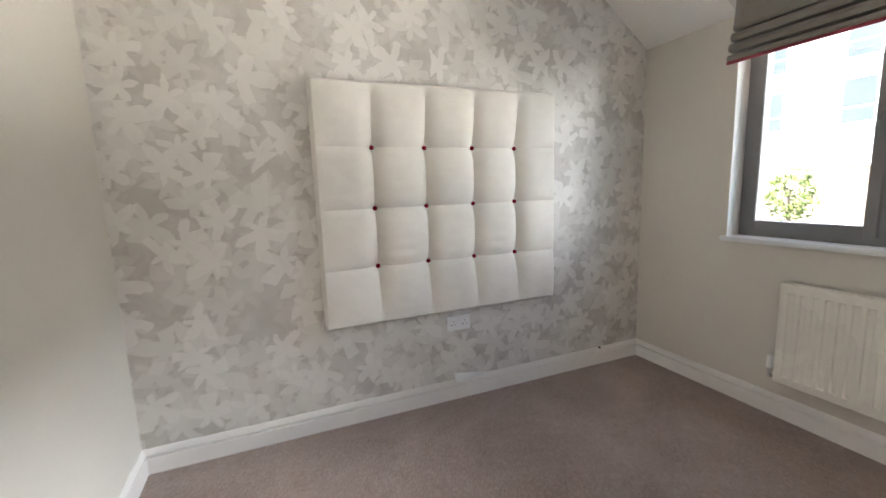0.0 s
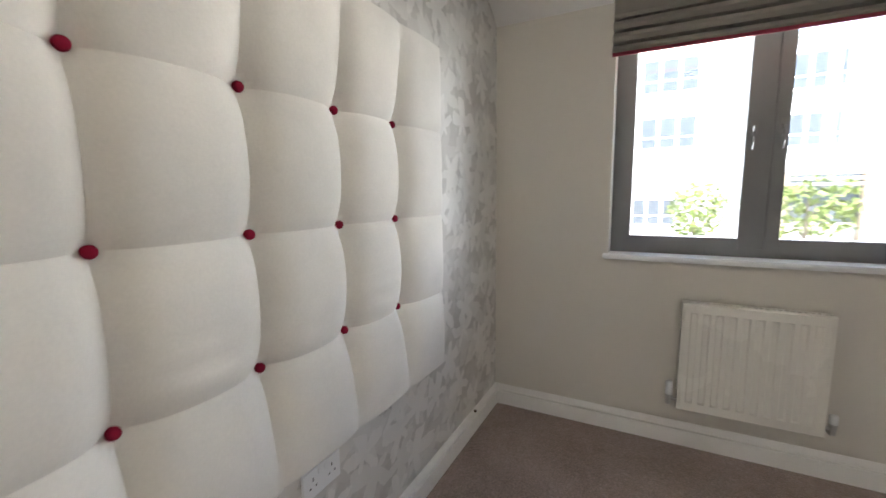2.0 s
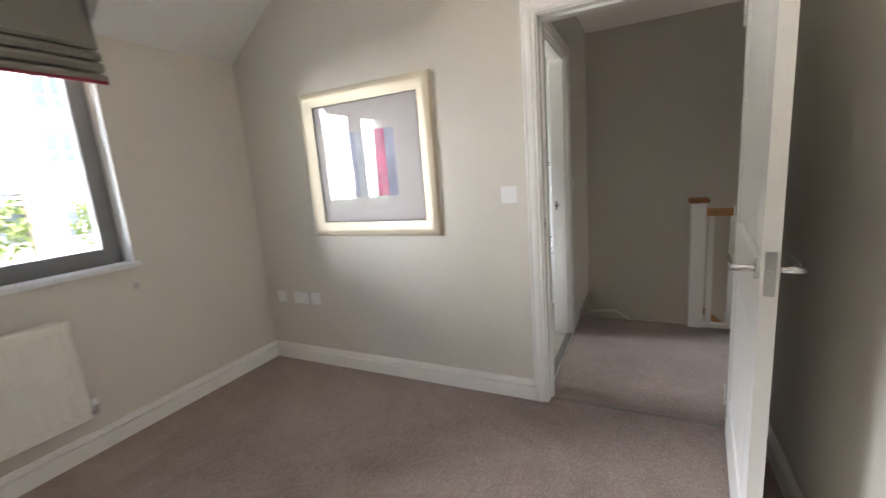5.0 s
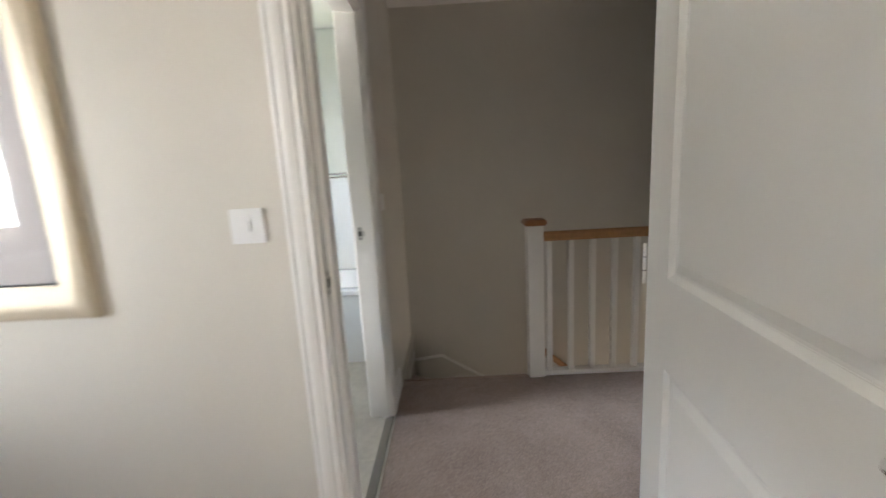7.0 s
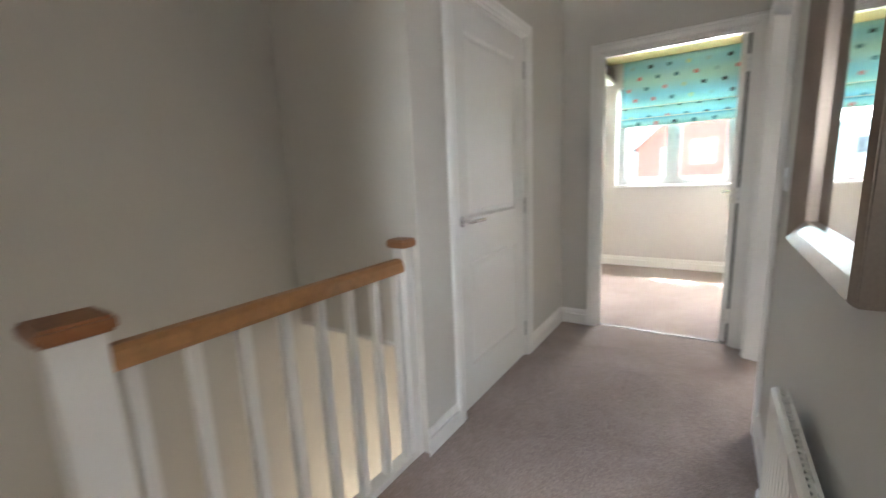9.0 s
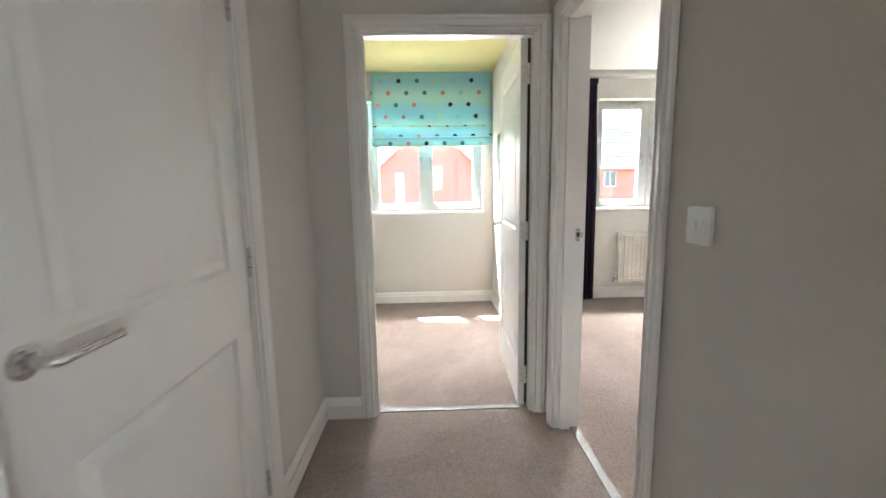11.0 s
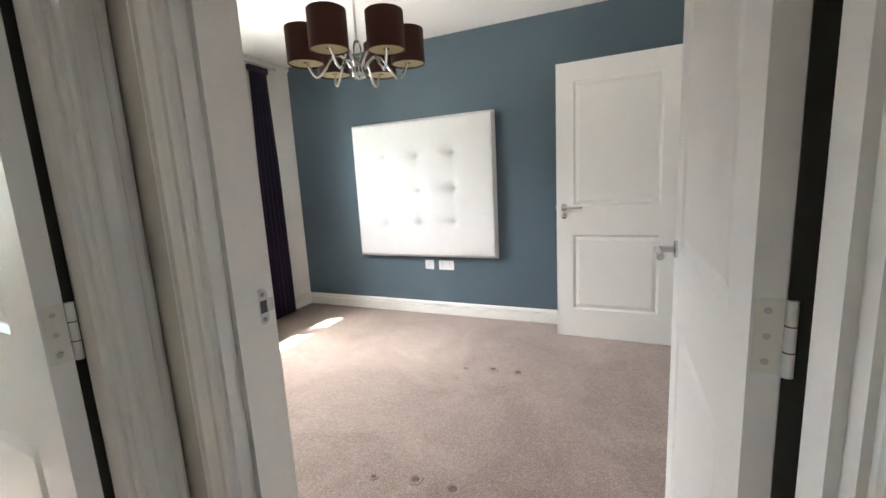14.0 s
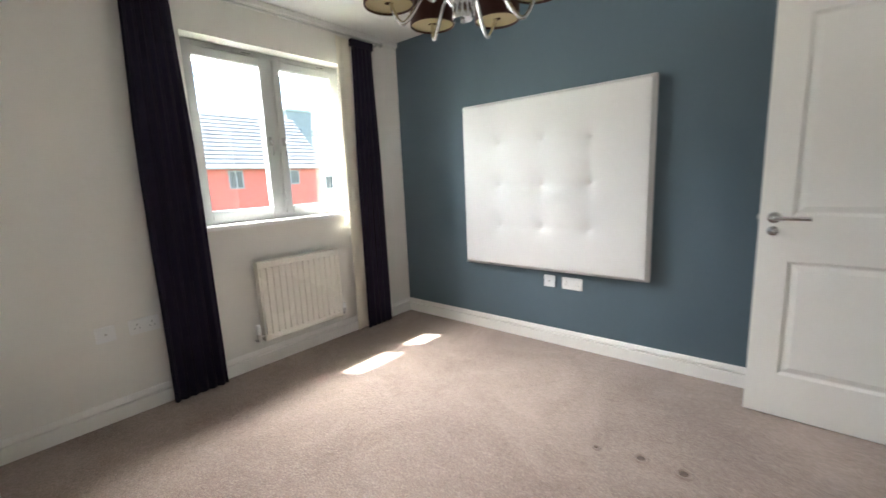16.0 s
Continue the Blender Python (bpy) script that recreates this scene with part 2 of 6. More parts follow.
def wallpaper_material():
    """Pale leaf sprays printed in three layers on a mottled grey-beige ground. The wall lies along x and z."""
    m, N, L, B = nodes_of("leaf_wallpaper")
    co = N.new("ShaderNodeTexCoord").outputs["Object"]
    sep = N.new("ShaderNodeSeparateXYZ")
    L.new(co, sep.inputs[0])
    comb = N.new("ShaderNodeCombineXYZ")
    L.new(sep.outputs[0], comb.inputs[0])
    L.new(sep.outputs[2], comb.inputs[1])
    wob = tex(N, L, "Noise", 9.0, comb.outputs[0], Detail=2.0)
    add = N.new("ShaderNodeVectorMath")
    add.operation = "MULTIPLY_ADD"
    L.new(wob.outputs["Color"], add.inputs[0])
    add.inputs[1].default_value = (0.05, 0.05, 0.0)
    L.new(comb.outputs[0], add.inputs[2])
    jag = tex(N, L, "Noise", 38.0, comb.outputs[0], Detail=3.0, Roughness=0.7)
    ground = tex(N, L, "Noise", 7.0, comb.outputs[0], Detail=5.0, Roughness=0.6)
    gr = N.new("ShaderNodeMapRange")
    gr.inputs[1].default_value, gr.inputs[2].default_value = 0.35, 0.65
    L.new(ground.outputs[0], gr.inputs[0])
    col = mixc(N, L, gr.outputs[0], (0.45, 0.425, 0.385), (0.58, 0.555, 0.51))
    layers = ((5.2, (0.51, 0.485, 0.44), 0.60, 0.75), (5.8, (0.57, 0.545, 0.50), 0.60, 0.75), (4.9, (0.60, 0.575, 0.53), 0.60, 0.8), (5.5, (0.65, 0.625, 0.58), 0.62, 0.85), (4.7, (0.69, 0.67, 0.62), 0.62, 0.9), (5.2, (0.74, 0.715, 0.67), 0.60, 0.95))
    for k, (scale, tone, size, amount) in enumerate(layers):
        shift = N.new("ShaderNodeVectorMath")
        shift.operation = "ADD"
        L.new(add.outputs[0], shift.inputs[0])
        shift.inputs[1].default_value = (3.7 * k + 0.3, 1.9 * k, 0.0)
        v = tex(N, L, "Voronoi", scale, shift.outputs[0], Randomness=0.8)
        v.voronoi_dimensions = "2D"
        d = N.new("ShaderNodeVectorMath")
        d.operation = "SUBTRACT"
        L.new(shift.outputs[0], d.inputs[0])
        L.new(v.outputs["Position"], d.inputs[1])
        s = N.new("ShaderNodeSeparateXYZ")
        L.new(d.outputs[0], s.inputs[0])
        c = N.new("ShaderNodeSeparateColor")
        L.new(v.outputs["Color"], c.inputs[0])
        ang = mth(N, L, "ARCTAN2", s.outputs[1], s.outputs[0])
        wave = mth(N, L, "COSINE", mth(N, L, "MULTIPLY_ADD", c.outputs[0], 6.28, mth(N, L, "MULTIPLY", ang, 5.0)))
        wave = mth(N, L, "MULTIPLY_ADD", wave, 0.5, 0.5)
        half = mth(N, L, "COSINE", mth(N, L, "MULTIPLY_ADD", c.outputs[1], 6.28, ang))
        reach = mth(N, L, "MULTIPLY", mth(N, L, "MULTIPLY_ADD", wave, 0.66, 0.3), mth(N, L, "MULTIPLY_ADD", half, 0.38, 0.8))
        reach = mth(N, L, "MULTIPLY", reach, size / scale * 1.25)
        length = N.new("ShaderNodeVectorMath")
        length.operation = "LENGTH"
        L.new(d.outputs[0], length.inputs[0])
        edge = mth(N, L, "SUBTRACT", mth(N, L, "MULTIPLY", reach, mth(N, L, "MULTIPLY_ADD", jag.outputs[0], 0.8, 0.68)), length.outputs["Value"])
        mr = N.new("ShaderNodeMapRange")
        mr.inputs[1].default_value, mr.inputs[2].default_value = -0.001, 0.004
        L.new(edge, mr.inputs[0])
        keep = mth(N, L, "GREATER_THAN", c.outputs[2], 0.25)
        f = mth(N, L, "MULTIPLY", mth(N, L, "MULTIPLY", mr.outputs[0], keep), amount)
        fade = mth(N, L, "MULTIPLY_ADD", ground.outputs[0], 0.7, 0.5)
        col = mixc(N, L, mth(N, L, "MINIMUM", mth(N, L, "MULTIPLY", f, fade), 1.0), col, tone)
    L.new(col, B.inputs["Base Color"])
    B.inputs["Roughness"].default_value = 0.65
    fine = tex(N, L, "Noise", 260.0, co, Detail=2.0)
    b = N.new("ShaderNodeBump")
    b.inputs["Strength"].default_value, b.inputs["Distance"].default_value = 0.2, 0.001
    L.new(fine.outputs[0], b.inputs["Height"])
    L.new(b.outputs[0], B.inputs["Normal"])
    return m


WALLPAPER = wallpaper_material()


def dotted_material():
    """Turquoise cotton with broad paler bands and staggered rows of small coloured dots. The cloth hangs along y and z."""
    m, N, L, B = nodes_of("dotted_turquoise_cotton")
    co = N.new("ShaderNodeTexCoord").outputs["UV"]
    sep = N.new("ShaderNodeSeparateXYZ")
    L.new(co, sep.inputs[0])
    v = mth(N, L, "DIVIDE", sep.outputs[1], 0.118)
    row = mth(N, L, "FLOOR", v)
    u = mth(N, L, "ADD", mth(N, L, "DIVIDE", sep.outputs[0], 0.185), mth(N, L, "MULTIPLY", row, 0.41))
    cell = mth(N, L, "FLOOR", u)
    du = mth(N, L, "MULTIPLY", mth(N, L, "SUBTRACT", mth(N, L, "SUBTRACT", u, cell), 0.5), 0.185)
    dv = mth(N, L, "MULTIPLY", mth(N, L, "SUBTRACT", mth(N, L, "SUBTRACT", v, row), 0.5), 0.118)
    r = mth(N, L, "SQRT", mth(N, L, "ADD", mth(N, L, "MULTIPLY", du, du), mth(N, L, "MULTIPLY", dv, dv)))
    dot = mth(N, L, "LESS_THAN", r, 0.022)
    key = N.new("ShaderNodeCombineXYZ")
    L.new(cell, key.inputs[0])
    L.new(row, key.inputs[1])
    wn_ = N.new("ShaderNodeTexWhiteNoise")
    wn_.noise_dimensions = "2D"
    L.new(key.outputs[0], wn_.inputs["Vector"])
    ramp = N.new("ShaderNodeValToRGB")
    ramp.color_ramp.interpolation = "CONSTANT"
    e = ramp.color_ramp.elements
    e[0].position, e[0].color = 0.0, (0.02, 0.015, 0.03, 1)
    e[1].position, e[1].color = 0.34, (0.06, 0.17, 0.21, 1)
    for p, c in ((0.50, (0.60, 0.20, 0.20, 1)), (0.70, (0.46, 0.60, 0.38, 1)), (0.86, (0.30, 0.52, 0.54, 1))):
        el = e.new(p)
        el.color = c
    L.new(wn_.outputs["Value"], ramp.inputs[0])
    band = mth(N, L, "SINE", mth(N, L, "MULTIPLY", sep.outputs[1], 21.0))
    bandf = mth(N, L, "MULTIPLY_ADD", band, 0.5, 0.5)
    ground = mixc(N, L, bandf, (0.28, 0.60, 0.70), (0.42, 0.68, 0.64))
    col = mixc(N, L, dot, ground, ramp.outputs[0])
    L.new(col, B.inputs["Base Color"])
    B.inputs["Roughness"].default_value = 0.9
    tr = N.new("ShaderNodeBsdfTranslucent")
    L.new(col, tr.inputs[0])
    mx = N.new("ShaderNodeMixShader")
    mx.inputs[0].default_value = 0.2
    L.new(B.outputs[0], mx.inputs[1])
    L.new(tr.outputs[0], mx.inputs[2])
    L.new(mx.outputs[0], N["Material Output"].inputs[0])
    return m


DOTTED = dotted_material()


def brick_material():
    m, N, L, B = nodes_of("red_brick")
    co = N.new("ShaderNodeTexCoord").outputs["Object"]
    sep = N.new("ShaderNodeSeparateXYZ")
    L.new(co, sep.inputs[0])
    comb = N.new("ShaderNodeCombineXYZ")
    L.new(mth(N, L, "ADD", sep.outputs[0], sep.outputs[1]), comb.inputs[0])
    L.new(sep.outputs[2], comb.inputs[1])
    br = N.new("ShaderNodeTexBrick")
    br.inputs["Scale"].default_value = 1.0
    br.inputs["Brick Width"].default_value, br.inputs["Row Height"].default_value, br.inputs["Mortar Size"].default_value = 0.225, 0.075, 0.006
    br.inputs["Color1"].default_value, br.inputs["Color2"].default_value, br.inputs["Mortar"].default_value = (0.42, 0.085, 0.055, 1), (0.34, 0.06, 0.04, 1), (0.42, 0.25, 0.2, 1)
    L.new(comb.outputs[0], br.inputs["Vector"])
    L.new(br.outputs[0], B.inputs["Base Color"])
    B.inputs["Roughness"].default_value = 0.85
    return m


BRICK = brick_material()

# ---- mesh helpers ----


def part(name, bm, material, parent=None, label="", smooth=False, bevel=0.0):
    """Links a bmesh as one mesh object, under a thing or a part if one is given."""
    me = bpy.data.meshes.new(name)
    bmesh.ops.recalc_face_normals(bm, faces=bm.faces)
    if bevel:
        bmesh.ops.bevel(bm, geom=[e for e in bm.edges if len(e.link_faces) == 2 and e.calc_face_angle(0) > 0.6], offset=bevel, segments=2, affect="EDGES", clamp_overlap=True)
    bm.to_mesh(me)
    bm.free()
    for s in (material if isinstance(material, (list, tuple)) else [material]):
        me.materials.append(s)
    if smooth:
        me.shade_smooth()
        me.set_sharp_from_angle(angle=radians(38))
    ob = new(name, me)
    if parent is not None:
        ob.parent = parent
    if label:
        tagged(ob, label)
    return ob


def thing(name, m, label, category, group="", kind=""):
    """An empty at a thing's base, which its parts hang under."""
    ob = new(name)
    ob.empty_display_size = 0.1
    ob.matrix_world = m
    return tagged(ob, label, category, group, kind)


def box(bm, x0, x1, y0, y1, z0, z1):
    vs = [bm.verts.new((x, y, z)) for z in (z0, z1) for y in (y0, y1) for x in (x0, x1)]
    for f in ((0, 2, 3, 1), (4, 5, 7, 6), (0, 1, 5, 4), (2, 6, 7, 3), (0, 4, 6, 2), (1, 3, 7, 5)):
        bm.faces.new([vs[i] for i in f])
    return vs


def boxes(*rows):
    bm = bmesh.new()
    for r in rows:
        box(bm, *r)
    return bm


def lathe(bm, profile, n=20, at=(0, 0, 0), axis="z", closed=False):
    """Turns rows of (radius, height) round an axis."""
    rings = []
    for r, h in profile:
        ring = []
        for i in range(n):
            a = 2 * math.pi * i / n
            c, s = r * math.cos(a), r * math.sin(a)
            p = {"z": (c, s, h), "x": (h, c, s), "y": (s, h, c)}[axis]
            ring.append(bm.verts.new((p[0] + at[0], p[1] + at[1], p[2] + at[2])))
        rings.append(ring)
    for a, b in zip(rings, rings[1:]):
        for i in range(n):
            bm.faces.new((a[i], a[(i + 1) % n], b[(i + 1) % n], b[i]))
    if closed:
        bm.faces.new(rings[0][::-1])
        bm.faces.new(rings[-1])
    return bm


def tube(bm, points, radius, n=10, caps=True):
    """A round bar along points."""
    pts = [Vector(p) for p in points]
    rings = []
    up = Vector((0, 0, 1))
    for i, p in enumerate(pts):
        d = (pts[min(i + 1, len(pts) - 1)] - pts[max(i - 1, 0)]).normalized()
        side = d.cross(up)
        if side.length < 1e-3:
            side = d.cross(Vector((1, 0, 0)))
        side.normalize()
        v = side.cross(d)
        r = radius[i] if isinstance(radius, (list, tuple)) else radius
        rings.append([bm.verts.new(p + r * (math.cos(2 * math.pi * k / n) * side + math.sin(2 * math.pi * k / n) * v)) for k in range(n)])
    for a, b in zip(rings, rings[1:]):
        for k in range(n):
            bm.faces.new((a[k], a[(k + 1) % n], b[(k + 1) % n], b[k]))
    if caps:
        bm.faces.new(rings[0][::-1])
        bm.faces.new(rings[-1])
    return bm


def wall(name, axis, p0, p1, a0, a1, z0, z1, openings, mats, label):
    """A wall between the planes p0 and p1 of an axis, from a0 to a1 along the other, with openings (a, b, low, high) through it. mats: low side, high side, reveals."""
    aa = sorted({a0, a1, *(o[0] for o in openings), *(o[1] for o in openings)})
    zz = sorted({z0, z1, *(o[2] for o in openings), *(o[3] for o in openings)})
    aa, zz = [v for v in aa if a0 <= v <= a1], [v for v in zz if z0 <= v <= z1]

    def solid(i, j):
        if not (0 <= i < len(aa) - 1 and 0 <= j < len(zz) - 1):
            return False
        ca, cz = (aa[i] + aa[i + 1]) / 2, (zz[j] + zz[j + 1]) / 2
        return not any(o[0] < ca < o[1] and o[2] < cz < o[3] for o in openings)

    bm = bmesh.new()
    seen = {}

    def vert(p, a, z):
        key = (p, a, z)
        if key not in seen:
            seen[key] = bm.verts.new((p, a, z) if axis == "x" else (a, p, z))
        return seen[key]

    def quad(pts, k):
        f = bm.faces.new([vert(*q) for q in pts])
        f.material_index = k

    for i in range(len(aa) - 1):
        for j in range(len(zz) - 1):
            if not solid(i, j):
                continue
            a, b, c, d = aa[i], aa[i + 1], zz[j], zz[j + 1]
            quad(((p0, a, c), (p0, b, c), (p0, b, d), (p0, a, d)), 0)
            quad(((p1, a, c), (p1, b, c), (p1, b, d), (p1, a, d)), 1)
            if not solid(i - 1, j):
                quad(((p0, a, c), (p1, a, c), (p1, a, d), (p0, a, d)), 2)
            if not solid(i + 1, j):
                quad(((p0, b, c), (p1, b, c), (p1, b, d), (p0, b, d)), 2)
            if not solid(i, j - 1):
                quad(((p0, a, c), (p1, a, c), (p1, b, c), (p0, b, c)), 2)
            if not solid(i, j + 1):
                quad(((p0, a, d), (p1, a, d), (p1, b, d), (p0, b, d)), 2)
    return tagged(part(name, bm, list(mats)), label, "wall", kind="structure")


SKIRT = ((0.0, 0.0), (0.018, 0.0), (0.018, 0.074), (0.017, 0.077), (0.002, 0.079), (0.002, 0.087), (0.015, 0.089), (0.0145, 0.094), (0.011, 0.103), (0.007, 0.113), (0.004, 0.118), (0.0, 0.118))


def skirting(name, axis, plane, side, a0, a1, m0=0, m1=0):
    """A moulded skirting along a wall's plane; side: which way the room lies. m0, m1: 1 where the end is mitred into a corner, -1 round one."""
    bm = bmesh.new()
    ends = []
    for a, m, s in ((a0, m0, 1), (a1, m1, -1)):
        ring = []
        for v, z in SKIRT:
            q, w = plane + side * v, a + s * m * v
            ring.append(bm.verts.new((q, w, z) if axis == "x" else (w, q, z)))
        ends.append(ring)
    n = len(SKIRT)
    for k in range(n):
        bm.faces.new((ends[0][k], ends[0][(k + 1) % n], ends[1][(k + 1) % n], ends[1][k]))
    bm.faces.new(ends[0][::-1])
    bm.faces.new(ends[1])
    return tagged(part(name, bm, GLOSS), "white gloss moulded skirting board along the wall", "skirting board", kind="structure")


ARCH = ((0.0, 0.0), (0.0, 0.010), (0.004, 0.014), (0.010, 0.014), (0.013, 0.010), (0.018, 0.010), (0.022, 0.014), (0.034, 0.018), (0.044, 0.019), (0.048, 0.014), (0.053, 0.014), (0.058, 0.018), (0.064, 0.017), (0.068, 0.012), (0.068, 0.0))


def architrave(bm, axis, plane, side, a0, a1, top, left=True, right=True):
    """Moulded trim round a doorway, mitred at the head."""
    rings = [[], [], [], []]
    for u, v in ARCH:
        q = plane + side * v
        for r, (a, z) in zip(rings, ((a0 - u, 0), (a0 - u, top + u), (a1 + u, top + u), (a1 + u, 0))):
            r.append(bm.verts.new((q, a, z) if axis == "x" else (a, q, z)))
    n = len(ARCH)
    for k in range(3):
        for i in range(n - 1):
            bm.faces.new((rings[k][i], rings[k][i + 1], rings[k + 1][i + 1], rings[k + 1][i]))
    return bm


def doorway(name, axis, p0, p1, a0, a1, top, label, trims=(True, True), stop=None):
    """The lining and trims of a doorway whose clear opening is a0..a1 to the height top. stop: where across the wall the leaf's stop begins and ends."""
    t = 0.028
    th = thing(name, Matrix.Identity(4), label, "door frame", kind="structure")
    for nm, r in (("jamb", (a0 - t, a0, 0, top)), ("jamb", (a1, a1 + t, 0, top)), ("head", (a0 - t, a1 + t, top, top + t))):
        b = (p0 - 0.003, p1 + 0.003, r[0], r[1], r[2], r[3]) if axis == "x" else (r[0], r[1], p0 - 0.003, p1 + 0.003, r[2], r[3])
        part(nm, boxes(b), GLOSS, th)
    if stop:
        s = 0.012
        bm = bmesh.new()
        for r in ((a0, a0 + s, 0, top - s), (a1 - s, a1, 0, top - s), (a0, a1, top - s, top)):
            box(bm, *((stop[0], stop[1], r[0], r[1], r[2], r[3]) if axis == "x" else (r[0], r[1], stop[0], stop[1], r[2], r[3])))
        part("door_stop", bm, GLOSS, th)
    for k, (p, s) in enumerate(((p0, -1), (p1, 1))):
        if trims[k]:
            bm = bmesh.new()
            architrave(bm, axis, p + s * 0.003, s, a0 - 0.008, a1 + 0.008, top + 0.008)
            part("architrave", bm, GLOSS, th)
    return th


def strike_plate(th, m):
    """A round-ended steel plate let into a jamb, with its latch hole, screws and lip."""
    bm = bmesh.new()
    out = [(0.012 * math.cos(a), 0.022 + 0.012 * math.sin(a)) for a in [math.pi * k / 8 for k in range(9)]]
    out += [(-y, -z) for y, z in out]
    lo, hi = [bm.verts.new((0.0, y, z)) for y, z in out], [bm.verts.new((0.002, y, z)) for y, z in out]
    bm.faces.new(hi)
    for k in range(len(out)):
        bm.faces.new((lo[k], lo[(k + 1) % len(out)], hi[(k + 1) % len(out)], hi[k]))
    ob = part("strike_plate", bm, STEEL, th, "round-ended steel strike plate")
    ob.matrix_local = m
    part("latch_hole", boxes((0.0018, 0.0026, -0.007, 0.008, -0.012, 0.012)), DARK, ob)
    part("lip", boxes((-0.002, 0.002, 0.010, 0.026, -0.013, 0.013)), STEEL, ob, bevel=0.0015)
    for z in (-0.024, 0.024):
        part("screw", lathe(bmesh.new(), ((0.0, 0.0026), (0.0045, 0.0028), (0.005, 0.0015)), 12, (0, 0, z), "x"), FRAME_GREY, ob)
    return ob


def ring_faces(bm, x0, x1, z0, z1, d0, s0, i1, d1, y, sy):
    """A sloping ring between a rectangle inset by s0 at depth d0 and one inset by i1 at depth d1."""
    r = []
    for ins, d in ((s0, d0), (i1, d1)):
        r.append([bm.verts.new((x, y - sy * d, z)) for x, z in ((x0 + ins, z0 + ins), (x1 - ins, z0 + ins), (x1 - ins, z1 - ins), (x0 + ins, z1 - ins))])
    for k in range(4):
        bm.faces.new((r[0][k], r[0][(k + 1) % 4], r[1][(k + 1) % 4], r[1][k]))
    return r[1]


def door_leaf_mesh(w, h, t):
    """A two-panel moulded leaf, x 0..w, y 0..t, z 0..h."""
    bm = bmesh.new()
    sx = 0.118
    panels = ((sx, w - sx, 0.215, 0.775), (sx, w - sx, 0.985, h - 0.125))
    xs, zs = [0, sx, w - sx, w], [0, 0.215, 0.775, 0.985, h - 0.125, h]
    for y, sy in ((0.0, -1), (t, 1)):
        for i in range(3):
            for j in range(5):
                if i == 1 and j in (1, 3):
                    continue
                bm.faces.new([bm.verts.new((x, y, z)) for x, z in ((xs[i], zs[j]), (xs[i + 1], zs[j]), (xs[i + 1], zs[j + 1]), (xs[i], zs[j + 1]))])
        for p in panels:
            ring_faces(bm, *p, 0.0, 0.0, 0.006, 0.004, y, sy)
            ring_faces(bm, *p, 0.004, 0.006, 0.013, 0.009, y, sy)
            ring_faces(bm, *p, 0.009, 0.013, 0.020, 0.009, y, sy)
            last = ring_faces(bm, *p, 0.009, 0.020, 0.042, 0.0025, y, sy)
            bm.faces.new(last)
    for q in (((0, 0, 0), (0, t, 0), (0, t, h), (0, 0, h)), ((w, 0, 0), (w, t, 0), (w, t, h), (w, 0, h)), ((0, 0, 0), (w, 0, 0), (w, t, 0), (0, t, 0)), ((0, 0, h), (w, 0, h), (w, t, h), (0, t, h))):
        bm.faces.new([bm.verts.new(c) for c in q])
    bmesh.ops.remove_doubles(bm, verts=bm.verts, dist=0.0004)
    return bm


def lever(parent, x, y, z, sx, sy):
    """A chrome lever handle on a round rose; sx: which way the lever points, sy: which way it stands out."""
    rose = part("door_handle", lathe(bmesh.new(), ((0.0, 0.0), (0.026, 0.0), (0.026, 0.006 * sy), (0.022, 0.009 * sy), (0.010, 0.010 * sy), (0.009, 0.045 * sy)), 24, (x, y, z), "y"), CHROME, parent, "chrome lever door handle on a round rose", smooth=True)
    pts = [(x, y + sy * 0.030, z), (x, y + sy * 0.047, z), (x + sx * 0.003, y + sy * 0.051, z), (x + sx * 0.008, y + sy * 0.053, z), (x + sx * 0.06, y + sy * 0.053, z), (x + sx * 0.128, y + sy * 0.053, z), (x + sx * 0.130, y + sy * 0.053, z)]
    part("lever", tube(bmesh.new(), pts, [0.0095, 0.0095, 0.0097, 0.0097, 0.0097, 0.0097, 0.008], 14), CHROME, rose, smooth=True)
    return rose


